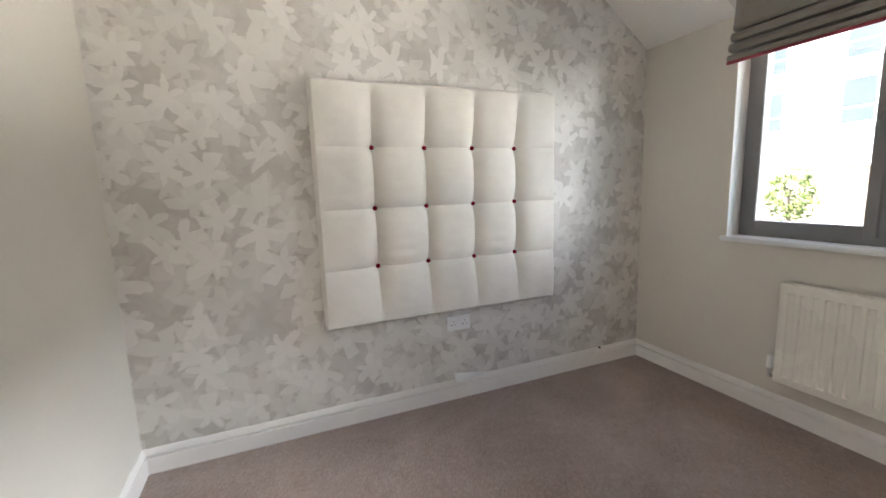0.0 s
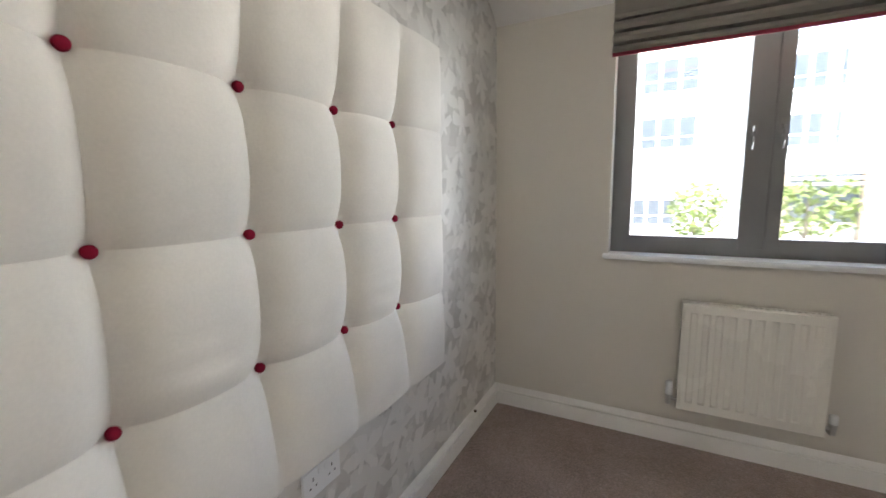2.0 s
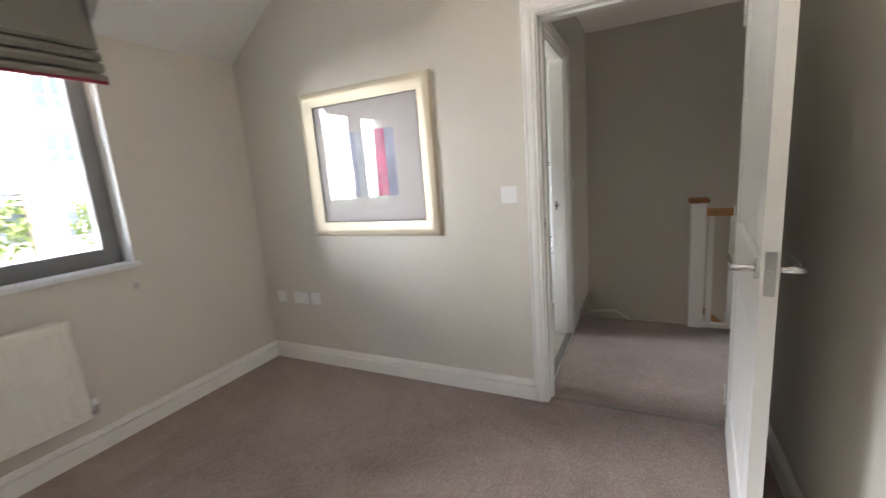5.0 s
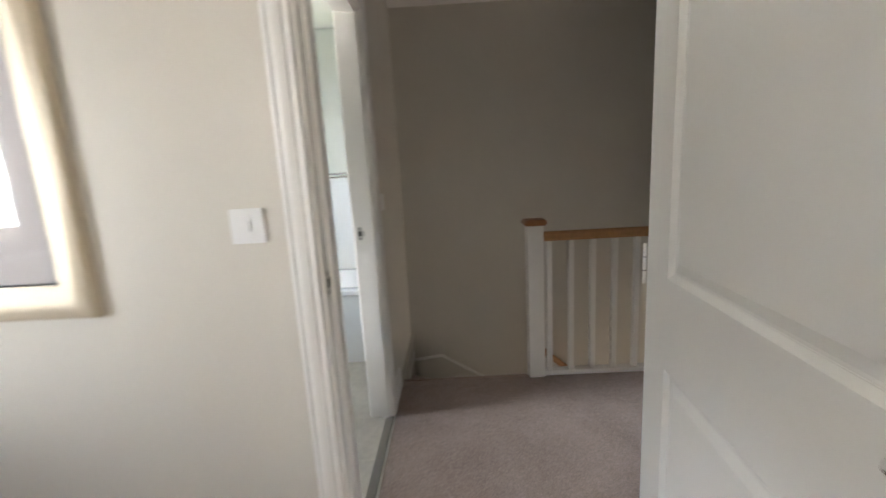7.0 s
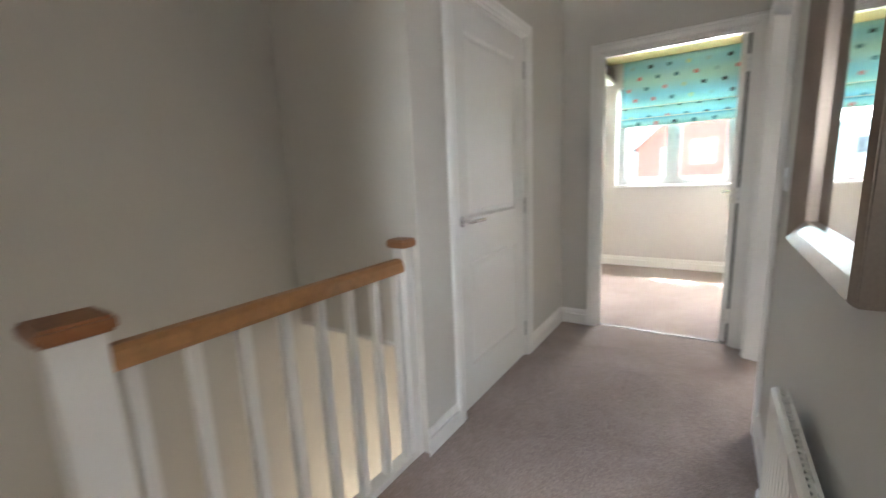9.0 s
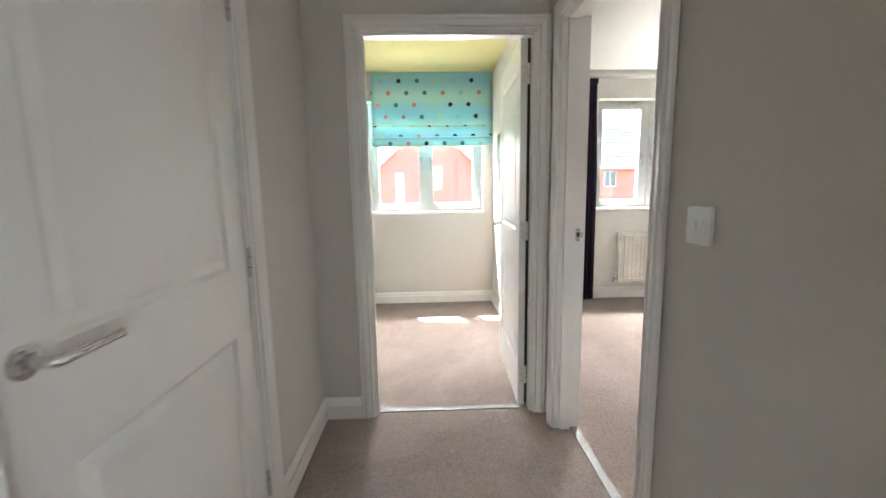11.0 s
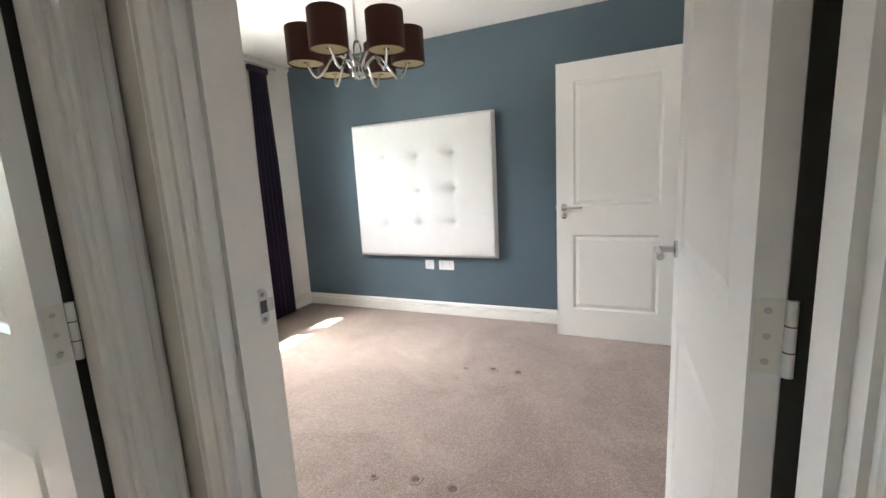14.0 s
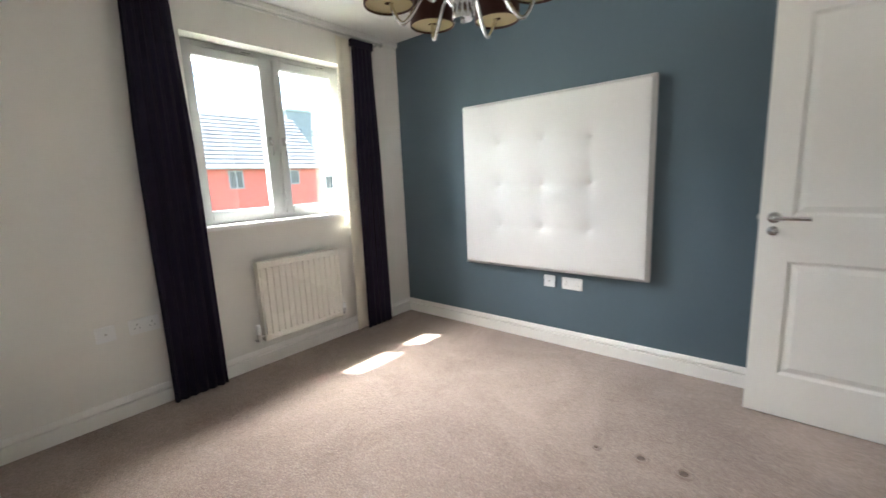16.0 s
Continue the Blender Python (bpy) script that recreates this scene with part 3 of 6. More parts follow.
def door(name, m, w, h, label, mirror=1, lock=False, hinge=SATIN, hinge_r=0.0065):
    """An open or shut leaf. Local: hinge line at x 0, y 0; the leaf runs along +x, its thickness to mirror * y."""
    t = 0.035
    th = thing(name, m, label, "door", kind="structure")
    bm = door_leaf_mesh(w, h, t)
    for v in bm.verts:
        v.co.y *= mirror
        v.co.z += 0.008
    leaf = part("leaf", bm, SATIN, th, bevel=0.0012)
    for sy, y in ((-1, 0.0), (1, t)):
        lever(th, w - 0.055, mirror * y, 0.985, -1, mirror * sy)
        if lock:
            part("thumb_turn", lathe(bmesh.new(), ((0.0, 0.0), (0.022, 0.0), (0.022, 0.007), (0.012, 0.012), (0.010, 0.022), (0.0, 0.024)), 20, (w - 0.055, 0, 0), "y"), CHROME, th, smooth=True).matrix_local = Matrix.LocRotScale((0, mirror * y, 0.922), None, (1, mirror * sy, 1))
    part("latch_plate", boxes((w - 0.0005, w + 0.001, mirror * 0.006, mirror * 0.029, 0.93, 1.04)), STEEL, th)
    part("latch", boxes((w, w + 0.009, mirror * 0.012, mirror * 0.023, 0.975, 0.995)), STEEL, th)
    for z in (0.19, 1.0, 1.80):
        hg = part("hinge", tube(bmesh.new(), [(-0.004, -mirror * 0.006, z - 0.05), (-0.004, -mirror * 0.006, z + 0.05)], hinge_r, 12), hinge, th, "butt hinge", smooth=True)
        for dz in (-0.017, 0.017):
            part("joint", tube(bmesh.new(), [(-0.004, -mirror * 0.006, z + dz - 0.0008), (-0.004, -mirror * 0.006, z + dz + 0.0008)], hinge_r + 0.0003, 12), DARK, hg)
        part("hinge_plate", boxes((-0.001, 0.0006, mirror * 0.001, mirror * 0.031, z - 0.05, z + 0.05)), RAD_WHITE, hg)
        for dz in (-0.034, 0.0, 0.034):
            part("screw", lathe(bmesh.new(), ((0.0, -0.0022), (0.004, -0.002), (0.0045, -0.001)), 10, (0, mirror * 0.017, z + dz), "x"), STEEL, hg)
    return th

# ---- the large structure ----
H = 2.41            # ceiling
AX, AY = -3.03, 2.678  # bedroom A: x AX..0, y 0..AY
EX = -5.83          # end wall of the landing
BX, BY = -8.11, 2.79  # window wall of the rooms at the back, slate wall
SY = -1.31          # landing's south side
OUT = -8.41         # outer face at the back

plate = boxes((AX - 0.2, 0.3, -0.05, AY + 0.3, -0.25, 0.0), (AX, -2.04, SY - 0.035, -0.05, -0.25, 0.0), (EX - 0.05, AX, SY - 0.035, -0.05, -0.25, 0.0), (BX - 0.3, EX - 0.05, -1.75, -0.05, -0.25, 0.0), (BX - 0.3, AX - 0.2, -0.05, BY + 0.3, -0.25, 0.0))
tagged(part("floor", plate, CARPET), "mauve-brown cut-pile carpet, slightly worn and dented", "carpet", kind="structure")
tagged(part("ceiling", boxes((BX - 0.3, EX - 0.05, 0.01, BY + 0.3, H, H + 0.2), (EX - 0.05, AX - 0.05, -0.05, BY + 0.3, H, H + 0.2), (AX - 0.05, 0.3, -0.05, AY + 0.3, H, H + 0.2), (EX - 0.05, 0.3, -2.6, -0.05, H, H + 0.2)), CEILING), "flat white painted ceiling", "ceiling", kind="structure")
tagged(part("ceiling_small_room", boxes((BX - 0.3, EX - 0.05, -1.75, 0.01, H, H + 0.2)), PAINT_YELLOW), "flat pale yellow painted ceiling", "ceiling", kind="structure")

# bedroom A
WA0, WA1, WAZ0, WAZ1 = 0.84, 2.08, 0.93, 2.14
wall("wall_bedroom_a_window", "x", 0.0, 0.3, -0.1, AY + 0.3, -0.25, H, [(WA0, WA1, WAZ0, WAZ1)], (PAINT_CREAM, BUFF_BRICK, PAINT_WHITE), "cream painted wall with the window in it")
wall("wall_bedroom_a_wallpaper", "y", AY, AY + 0.3, AX - 0.1, 0.0, -0.25, H, [], (WALLPAPER, BUFF_BRICK, PAINT_CREAM), "wall papered in pale leaf-print wallpaper")
wall("wall_bedroom_a_west", "x", AX - 0.1, AX, 0.0, AY, -0.25, H, [], (PAINT_WHITE, PAINT_CREAM, PAINT_CREAM), "plain cream painted wall")
DA0, DA1, DZ = -2.988, -2.078, 1.965
wall("wall_landing_north", "y", -0.1, 0.0, EX, 0.0, -0.25, H, [(DA0 - 0.028, DA1 + 0.028, -3, DZ + 0.028), (-5.66 - 0.028, -4.838 + 0.028, -3, 2.008)], (PAINT_GREIGE, PAINT_CREAM, PAINT_CREAM), "painted partition wall with two doorways")
for i, (y0, y1) in enumerate(((0.0, 0.818), (2.10, AY))):
    bm = bmesh.new()
    a = [bm.verts.new((x, y0, z)) for x, z in ((0, 2.118), (-0.42, H + 0.002), (0, H + 0.002))]
    b = [bm.verts.new((x, y1, z)) for x, z in ((0, 2.118), (-0.42, H + 0.002), (0, H + 0.002))]
    bm.faces.new(a)
    bm.faces.new(b[::-1])
    for k in range(3):
        bm.faces.new((a[k], a[(k + 1) % 3], b[(k + 1) % 3], b[k]))
    tagged(part(f"ceiling_slope_{i + 1}", bm, CEILING), "sloping white ceiling beside the dormer", "ceiling", kind="structure")

# landing, stairwell and bathroom
BWX = -2.04
BD0, BD1 = -0.965, -0.2
wall("wall_bathroom", "x", BWX, BWX + 0.1, -2.2, -0.1, -2.7, H, [(BD0 - 0.028, BD1 + 0.028, -0.01, 2.008)], (PAINT_GREIGE, BATH_WALL, PAINT_GREIGE), "painted wall with the bathroom doorway")
wall("wall_stair_south", "y", -2.2, -2.1, -6.0, BWX, -2.7, H, [], (PAINT_WHITE, PAINT_GREIGE, PAINT_GREIGE), "tall greige stairwell wall")
wall("wall_stair_west", "x", -4.05, -3.95, -2.1, SY - 0.1, 0.49, H, [], (PAINT_GREIGE, PAINT_GREIGE, PAINT_GREIGE), "greige bulkhead wall over the lower stairs")
wall("wall_cupboard", "y", SY - 0.1, SY, EX, -3.95, -0.25, H, [(-5.09 - 0.028, -4.265 + 0.028, -3, 2.008)], (PAINT_GREIGE, PAINT_GREIGE, PAINT_GREIGE), "greige wall with a cupboard door")
wall("wall_stair_north_lower", "y", SY - 0.1, SY - 0.036, -6.0, BWX, -2.7, -0.25, [], (PAINT_GREIGE, PAINT_GREIGE, PAINT_GREIGE), "beige wall under the landing")
wall("wall_hall_end", "x", -6.1, -6.0, -2.2, SY, -2.7, 0.6, [], (PAINT_BEIGE, PAINT_BEIGE, PAINT_BEIGE), "beige wall of the hall below")
tagged(part("floor_hall", boxes((-6.1, BWX, -2.2, SY, -2.8, -2.7)), CARPET), "carpet of the hall below", "carpet", kind="structure")
tagged(part("ceiling_hall", boxes((-6.0, -3.95, -2.1, SY - 0.1, 0.47, 0.49)), CEILING), "white ceiling over the lower stairs", "ceiling", kind="structure")
D10, D11 = -1.03, -0.178
wall("wall_landing_end", "x", EX - 0.1, EX, -1.75, -0.1, -0.25, H, [(D10 - 0.028, D11 + 0.028, -3, 2.008)], (PAINT_GREY, PAINT_GREIGE, PAINT_GREIGE), "painted end wall with a doorway")
# bathroom shell
wall("wall_bathroom_south", "y", -2.5, -2.4, BWX + 0.1, 0.0, -0.25, H, [], (BUFF_BRICK, BATH_WALL, BATH_WALL), "pale tiled bathroom wall")
# The opening is an unseen hole, added for the fill lamp and sky.
wall("wall_bathroom_east", "x", 0.0, 0.1, -2.5, -0.1, -0.25, H, [(-0.92, -0.34, 1.24, 1.92)], (BATH_WALL, BUFF_BRICK, BATH_WALL), "pale bathroom wall")
tagged(part("floor_bathroom", boxes((BWX - 0.02, 0.0, -2.4, -0.1, -0.2, 0.003)), TILE_FLOOR), "cream stone-look tile floor of the bathroom", "tiled floor", kind="structure")

# back rooms
WB0, WB1, WBZ0, WBZ1 = 1.072, 2.237, 0.992, 2.133
WT0, WT1, WTZ0, WTZ1 = -1.347, -0.148, 0.99, 2.133
wall("wall_back_windows", "x", OUT, BX, -1.75, BY + 0.3, -2.7, H, [(WB0, WB1, WBZ0, WBZ1), (WT0, WT1, WTZ0, WTZ1)], (BRICK, PAINT_WHITE, PAINT_WHITE), "white painted wall with two windows")
wall("wall_small_room_lining", "x", BX, BX + 0.004, -1.65, -0.04, 0, H, [(WT0, WT1, WTZ0, WTZ1)], (PAINT_GREY, PAINT_GREY, PAINT_WHITE), "pale grey painted wall under the window")
wall("wall_partition", "y", -0.04, 0.016, BX, EX - 0.1, 0.0, H, [], (PAINT_WHITE, PAINT_WHITE, PAINT_WHITE), "white painted partition wall")
wall("wall_bedroom_b_south", "y", 0.0, 0.016, EX - 0.1, -4.6, 0.0, H, [(-5.66 - 0.028, -4.838 + 0.028, 0, 2.008)], (PAINT_WHITE, PAINT_WHITE, PAINT_WHITE), "white painted wall with the doorway")
wall("wall_small_room_south", "y", -1.75, -1.65, BX, EX - 0.1, 0.0, H, [], (BRICK, PAINT_WHITE, PAINT_WHITE), "plain pale painted wall")
wall("wall_shower_room_north", "y", BY, BY + 0.3, -4.6, AX - 0.1, -0.25, H, [], (PAINT_WHITE, BRICK, PAINT_WHITE), "plain white painted wall of the shower room")
wall("wall_bedroom_b_slate", "y", BY, BY + 0.3, BX, -4.6, -0.25, H, [], (PAINT_BLUE, BRICK, PAINT_BLUE), "slate blue painted feature wall")
EBX = -4.66
ED0, ED1 = 1.74, 2.56
wall("wall_bedroom_b_east", "x", EBX, EBX + 0.1, 0.016, BY, 0.0, H, [(ED0 - 0.028, ED1 + 0.028, 0, 2.008)], (PAINT_WHITE, PAINT_WHITE, PAINT_WHITE), "white painted wall with a doorway")
tagged(part("floor_shower_room", boxes((EBX + 0.02, AX - 0.1, 0.016, BY, -0.02, 0.003)), VINYL_DARK), "dark grey vinyl floor beyond the doorway", "vinyl floor", kind="structure")
skirting("baseboard_shower_room", "y", BY, -1, -4.56, AX - 0.1, 0, 1)
# Unseen overhang, sized to cut the top off the sun patches indoors.
tagged(part("eaves", boxes((OUT - 0.36, OUT, -3.0, BY + 2.0, 2.55, 2.75)), GLOSS), "white boxed eaves, unseen, added to trim the sun patches indoors", "eaves", kind="structure")

# skirtings
skirting("baseboard_bedroom_a_wallpaper", "y", AY, -1, AX, 0.0, 1, 1)
skirting("baseboard_bedroom_a_window", "x", 0.0, -1, 0.0, AY, 1, 1)
skirting("baseboard_bedroom_a_west", "x", AX, 1, 0.0, AY, 1, 1)
skirting("baseboard_bedroom_a_picture", "y", 0.0, 1, DA1 + 0.076, 0.0, 0, 1)
skirting("baseboard_landing_north", "y", -0.1, -1, -4.762, DA0 - 0.076)
skirting("baseboard_landing_bath", "x", BWX, -1, SY + 0.002, BD0 - 0.076)
skirting("baseboard_cupboard_1", "y", SY, 1, EX, -5.166, 1, 0)
skirting("baseboard_cupboard_2", "y", SY, 1, -4.189, -3.95, 0, -1)
skirting("baseboard_landing_end", "x", EX, 1, SY, D10 - 0.076, 1, 0)
skirting("baseboard_small_room_window", "x", BX + 0.004, 1, -1.65, -0.04, 1, 1)
skirting("baseboard_small_room_north", "y", -0.04, -1, BX, EX - 0.1, 1, 0)
skirting("baseboard_small_room_south", "y", -1.65, 1, BX, EX - 0.1, 1, 0)
skirting("baseboard_bedroom_b_window", "x", BX, 1, 0.016, BY, 1, 1)
skirting("baseboard_bedroom_b_slate", "y", BY, -1, BX, EBX, 1, 1)
skirting("baseboard_bedroom_b_south", "y", 0.016, 1, BX, -5.74, 1, 0)
skirting("baseboard_bedroom_b_east_1", "x", EBX, -1, 0.016, ED0 - 0.076, 1, 0)
skirting("baseboard_bedroom_b_east_2", "x", EBX, -1, ED1 + 0.076, BY, 0, 1)

# ---- doors ----
f1 = doorway("door_frame_1", "y", -0.1, 0.0, DA0, DA1, DZ, "white gloss door lining and moulded architrave of the papered bedroom", stop=(-0.09, -0.042))
strike_plate(f1, pose(DA1, -0.02, 0.985, 0, 0, 180))
door("door_1", pose(DA0 + 0.107, 0.008, 0, 0, 0, 84.0), 0.879, DZ - 0.012, "white two-panel moulded door standing wide open", mirror=1, hinge_r=0.004)
f2 = doorway("door_frame_2", "x", BWX, BWX + 0.1, BD0, BD1, 1.98, "white gloss door lining of the bathroom", stop=(BWX + 0.012, BWX + 0.055))
strike_plate(f2, pose(BWX + 0.08, BD0, 0.985, 0, 0, 90))
f3 = doorway("door_frame_3", "y", SY - 0.1, SY, -5.09, -4.265, 1.98, "white gloss door lining of the landing cupboard", trims=(False, True))
door("door_3", pose(-5.086, SY - 0.012, 0, 0, 0, 0), 0.817, 1.968, "white two-panel moulded cupboard door, shut", mirror=-1, hinge=STEEL, hinge_r=0.0075)
f4 = doorway("door_frame_4", "x", EX - 0.1, EX, D10, D11, 1.98, "white gloss door lining of the small room", stop=(EX - 0.055, EX - 0.01))
door("door_4", pose(EX - 0.060, D11 - 0.026, 0, 0, 0, 177.5), 0.805, 1.968, "white two-panel moulded door standing open against the wall", mirror=1)
f5 = doorway("door_frame_5", "y", -0.1, 0.016, -5.66, -4.838, 1.98, "white gloss door lining and moulded architrave of the slate bedroom", stop=(-0.075, -0.024))
strike_plate(f5, pose(-5.66, -0.006, 1.0, 0, 0, 0))
door("door_5", pose(-4.850, 0.062, 0, 0, 0, 90.2), 0.79, 1.968, "white two-panel moulded door standing wide open", mirror=1)
# Dark strips paint in the shade of two hinge-side door gaps.
GAP_SHADE = mat("dark_olive_gap_shade", (0.035, 0.034, 0.026), 0.85)
part("gap_shade_strip", boxes((-4.849, -4.800, 0.058, 0.061, 0.008, 1.975)), GAP_SHADE, f5, "dark strip painting in the shade of the hinge-side gap")
part("gap_shade_strip", boxes((EX - 0.079, EX - 0.075, D11 - 0.026, D11, 0.008, 1.975)), GAP_SHADE, f4, "dark strip painting in the shade of the hinge-side gap")
f6 = doorway("door_frame_6", "x", EBX, EBX + 0.1, ED0, ED1, 1.98, "white gloss door lining of the shower room", stop=(EBX + 0.042, EBX + 0.09))
door("door_6", pose(EBX - 0.02, ED1 - 0.004, 0, 0, 0, 179), 0.797, 1.968, "white two-panel moulded door with thumb turn, standing open", mirror=1, lock=True)
for nm, b in (("threshold_1", (DA0, DA1, -0.052, -0.034, 0.0, 0.004)), ("threshold_5", (-5.66, -4.838, -0.02, 0.02, 0.0, 0.006)), ("threshold_4", (EX - 0.07, EX - 0.03, D10, D11, 0.0, 0.006)), ("threshold_6", (EBX + 0.0, EBX + 0.04, ED0, ED1, 0.0, 0.006)), ("threshold_2", (BWX - 0.01, BWX + 0.03, BD0, BD1, 0.0, 0.008))):
    tagged(part(nm, boxes(b), THRESHOLD, bevel=0.0015), "narrow carpet threshold strip in the doorway", "threshold strip", kind="structure")

# ---- windows ----


def window(name, plane, side, y0, y1, z0, z1, material, label, vents=False):
    """A two-light casement window in the y z plane. side: the way the room lies (-1 or 1)."""
    d = 0.07
    th = thing(name, Matrix.Identity(4), label, "window", kind="structure")

    def bx(a, b, c, e, lo, hi):
        p, q = sorted((plane - side * lo, plane - side * hi))
        return (p, q, a, b, c, e)

    w = 0.045
    part("window_frame", boxes(bx(y0, y0 + w, z0, z1, 0, d), bx(y1 - w, y1, z0, z1, 0, d), bx(y0 + w, y1 - w, z0, z0 + w, 0, d), bx(y0 + w, y1 - w, z1 - w, z1, 0, d)), material, th, bevel=0.003)
    mid = (y0 + y1) / 2
    part("mullion", boxes(bx(mid - 0.03, mid + 0.03, z0 + w, z1 - w, -0.002, d)), material, th, bevel=0.004)
    s = 0.052
    for k, (a, b) in enumerate(((y0 + w, mid - 0.03), (mid + 0.03, y1 - w))):
        a, b, c, e = a - 0.006, b + 0.006, z0 + w - 0.006, z1 - w + 0.006
        cas = part("casement", boxes(bx(a, a + s, c, e, -0.012, 0.05), bx(b - s, b, c, e, -0.012, 0.05), bx(a + s, b - s, c, c + s, -0.012, 0.05), bx(a + s, b - s, e - s, e, -0.012, 0.05)), material, th, bevel=0.004)
        pane = part("pane", boxes(bx(a + s, b - s, c + s, e - s, 0.018, 0.024)), GLASS, cas)
        pane.visible_shadow = False
        hy = b - s / 2 if k == 0 else a + s / 2
        hz = (z0 + z1) / 2 - 0.02
        hd = part("window_handle", boxes(bx(hy - 0.011, hy + 0.011, hz - 0.03, hz + 0.03, -0.022, -0.012)), HANDLE_GREY, cas, "grey metal window handle", bevel=0.003)
        px = plane + side * 0.03
        part("handle_lever", tube(bmesh.new(), [(px - side * 0.01, hy, hz), (px + side * 0.012, hy, hz), (px + side * 0.018, hy, hz - 0.02), (px + side * 0.014, hy, hz - 0.065), (px + side * 0.008, hy, hz - 0.10)], 0.006, 8), HANDLE_GREY, hd, smooth=True)
        if vents:
            v = part("trickle_vent", boxes(bx(a + 0.06, b - 0.06, z1 - 0.036, z1 - 0.012, -0.014, 0.0)), material, th, "slim trickle vent", bevel=0.002)
            part("vent_slot", boxes(bx(b - 0.16, b - 0.10, z1 - 0.027, z1 - 0.022, -0.0155, -0.012)), DARK, v)
    return th


def sill(name, x_in, x_out, y0, y1, z):
    a, b = sorted((x_in, x_out))
    tagged(part(name, boxes((a, b, y0, y1, z - 0.022, z + 0.004)), SILL, bevel=0.006), "white painted window board under the window", "window sill", kind="structure")


window("window_1", 0.10, -1, WA0, WA1, WAZ0, WAZ1, FRAME_GREY, "dark grey two-light casement window")
sill("window_sill_1", -0.03, 0.098, WA0 - 0.025, WA1 + 0.025, WAZ0)
window("window_2", BX - 0.12, 1, WB0, WB1, WBZ0, WBZ1, FRAME_LIGHT, "grey two-light casement window with trickle vents", vents=True)
sill("window_sill_2", BX + 0.03, BX - 0.118, WB0 - 0.02, WB1 + 0.02, WBZ0)
window("window_3", BX - 0.12, 1, WT0, WT1, WTZ0, WTZ1, FRAME_LIGHT, "grey two-light casement window half covered by a blind")
sill("window_sill_3", BX + 0.03, BX - 0.118, WT0 - 0.015, WT1 + 0.015, WTZ0)

# ---- balustrade and stairs ----


def newel(name, x, y, s, top, label):
    th = thing(name, pose(x, y, 0), label, "newel post", group="newel posts of the landing", kind="")
    part("post", boxes((-s / 2, s / 2, -s / 2, s / 2, -0.25, top)), GLOSS, th, bevel=0.004)
    c = s / 2 + 0.017
    bm = boxes((-c, c, -c, c, top, top + 0.034))
    part("cap", bm, OAK_CAP, th, "square oak cap", bevel=0.007)
    return th


NX, NY = -2.884, SY - 0.058
newel("newel_post", NX, NY, 0.092, 0.93, "white square newel post with an oak cap at the stair head")
newel("newel_post", -3.919, NY, 0.06, 0.93, "slim white half newel post with an oak cap against the wall")
rail = thing("balustrade", pose(NX, NY, 0), "white spindle balustrade with an oak handrail along the landing", "balustrade")
L = -3.889 - NX
hr = bmesh.new()
prof = ((-0.03, 0.0), (0.03, 0.0), (0.033, 0.012), (0.027, 0.040), (0.015, 0.052), (-0.015, 0.052), (-0.027, 0.040), (-0.033, 0.012))
ends = [[hr.verts.new((x, v, 0.835 + z)) for v, z in prof] for x in (-0.046, L)]
for k in range(len(prof)):
    hr.faces.new((ends[0][k], ends[0][(k + 1) % 8], ends[1][(k + 1) % 8], ends[1][k]))
hr.faces.new(ends[0])
hr.faces.new(ends[1][::-1])
part("handrail", hr, OAK, rail, "oak handrail", bevel=0.002)
part("base_rail", boxes((L, -0.046, -0.03, 0.03, 0.0, 0.028)), GLOSS, rail, bevel=0.003)
NB = 8
for k in range(NB):
    x = -0.046 - 0.038 - k * (abs(L) - 0.046 - 0.06) / (NB - 1)
    part("spindle", boxes((x - 0.016, x + 0.016, -0.016, 0.016, 0.028, 0.838)), GLOSS, rail, bevel=0.002)

st = thing("staircase", pose(BWX, SY - 0.035, 0), "carpeted winder stairs going down from the landing", "staircase", kind="structure")
bm = bmesh.new()
part("nosing", boxes((NX - BWX + 0.046, 0.0, -0.03, 0.0, -0.03, 0.001)), CARPET, st, bevel=0.006)
W0, W1 = NX - BWX + 0.046, -0.001
SD = -0.745
for k, pts in enumerate((((W1, -0.004), (W0, -0.004), (W1, SD * 0.62)), ((W1, SD * 0.62), (W0, -0.004), (W1, SD), (-0.42, SD)), ((-0.42, SD), (W0, -0.004), (W0, SD)))):
    bm = bmesh.new()
    z1, z0 = -0.19 * (k + 1), -2.6
    lo = [bm.verts.new((x, y, z0)) for x, y in (pts if k != 1 else (pts[0], pts[1], pts[3], pts[2]))]
    hi = [bm.verts.new((v.co.x, v.co.y, z1)) for v in lo]
    bm.faces.new(lo)
    bm.faces.new(hi)
    for i in range(len(lo)):
        j = (i + 1) % len(lo)
        bm.faces.new((lo[i], lo[j], hi[j], hi[i]))
    part("tread", bm, CARPET, st)
for k in range(9):
    x = W0 - 0.23 * k
    part("tread", boxes((x - 0.23, x, SD, -0.07, -2.65, -0.19 * (k + 4))), CARPET, st)
bm = bmesh.new()
pts = [(W1, -0.21), (-0.24, -0.18), (W0, -0.52), (W0 - 2.0, -2.17)]
for (xa, za), (xb, zb) in zip(pts, pts[1:]):
    lo = [bm.verts.new((x, SD + y, z)) for y in (0.0, 0.022) for x, z in ((xa, za - 0.26), (xb, zb - 0.26), (xb, zb), (xa, za))]
    for f in ((0, 1, 2, 3), (4, 5, 6, 7), (3, 2, 6, 7), (0, 1, 5, 4)):
        bm.faces.new([lo[i] for i in f])
part("stringer", bm, PAINT_GREIGE, st)
bm = bmesh.new()
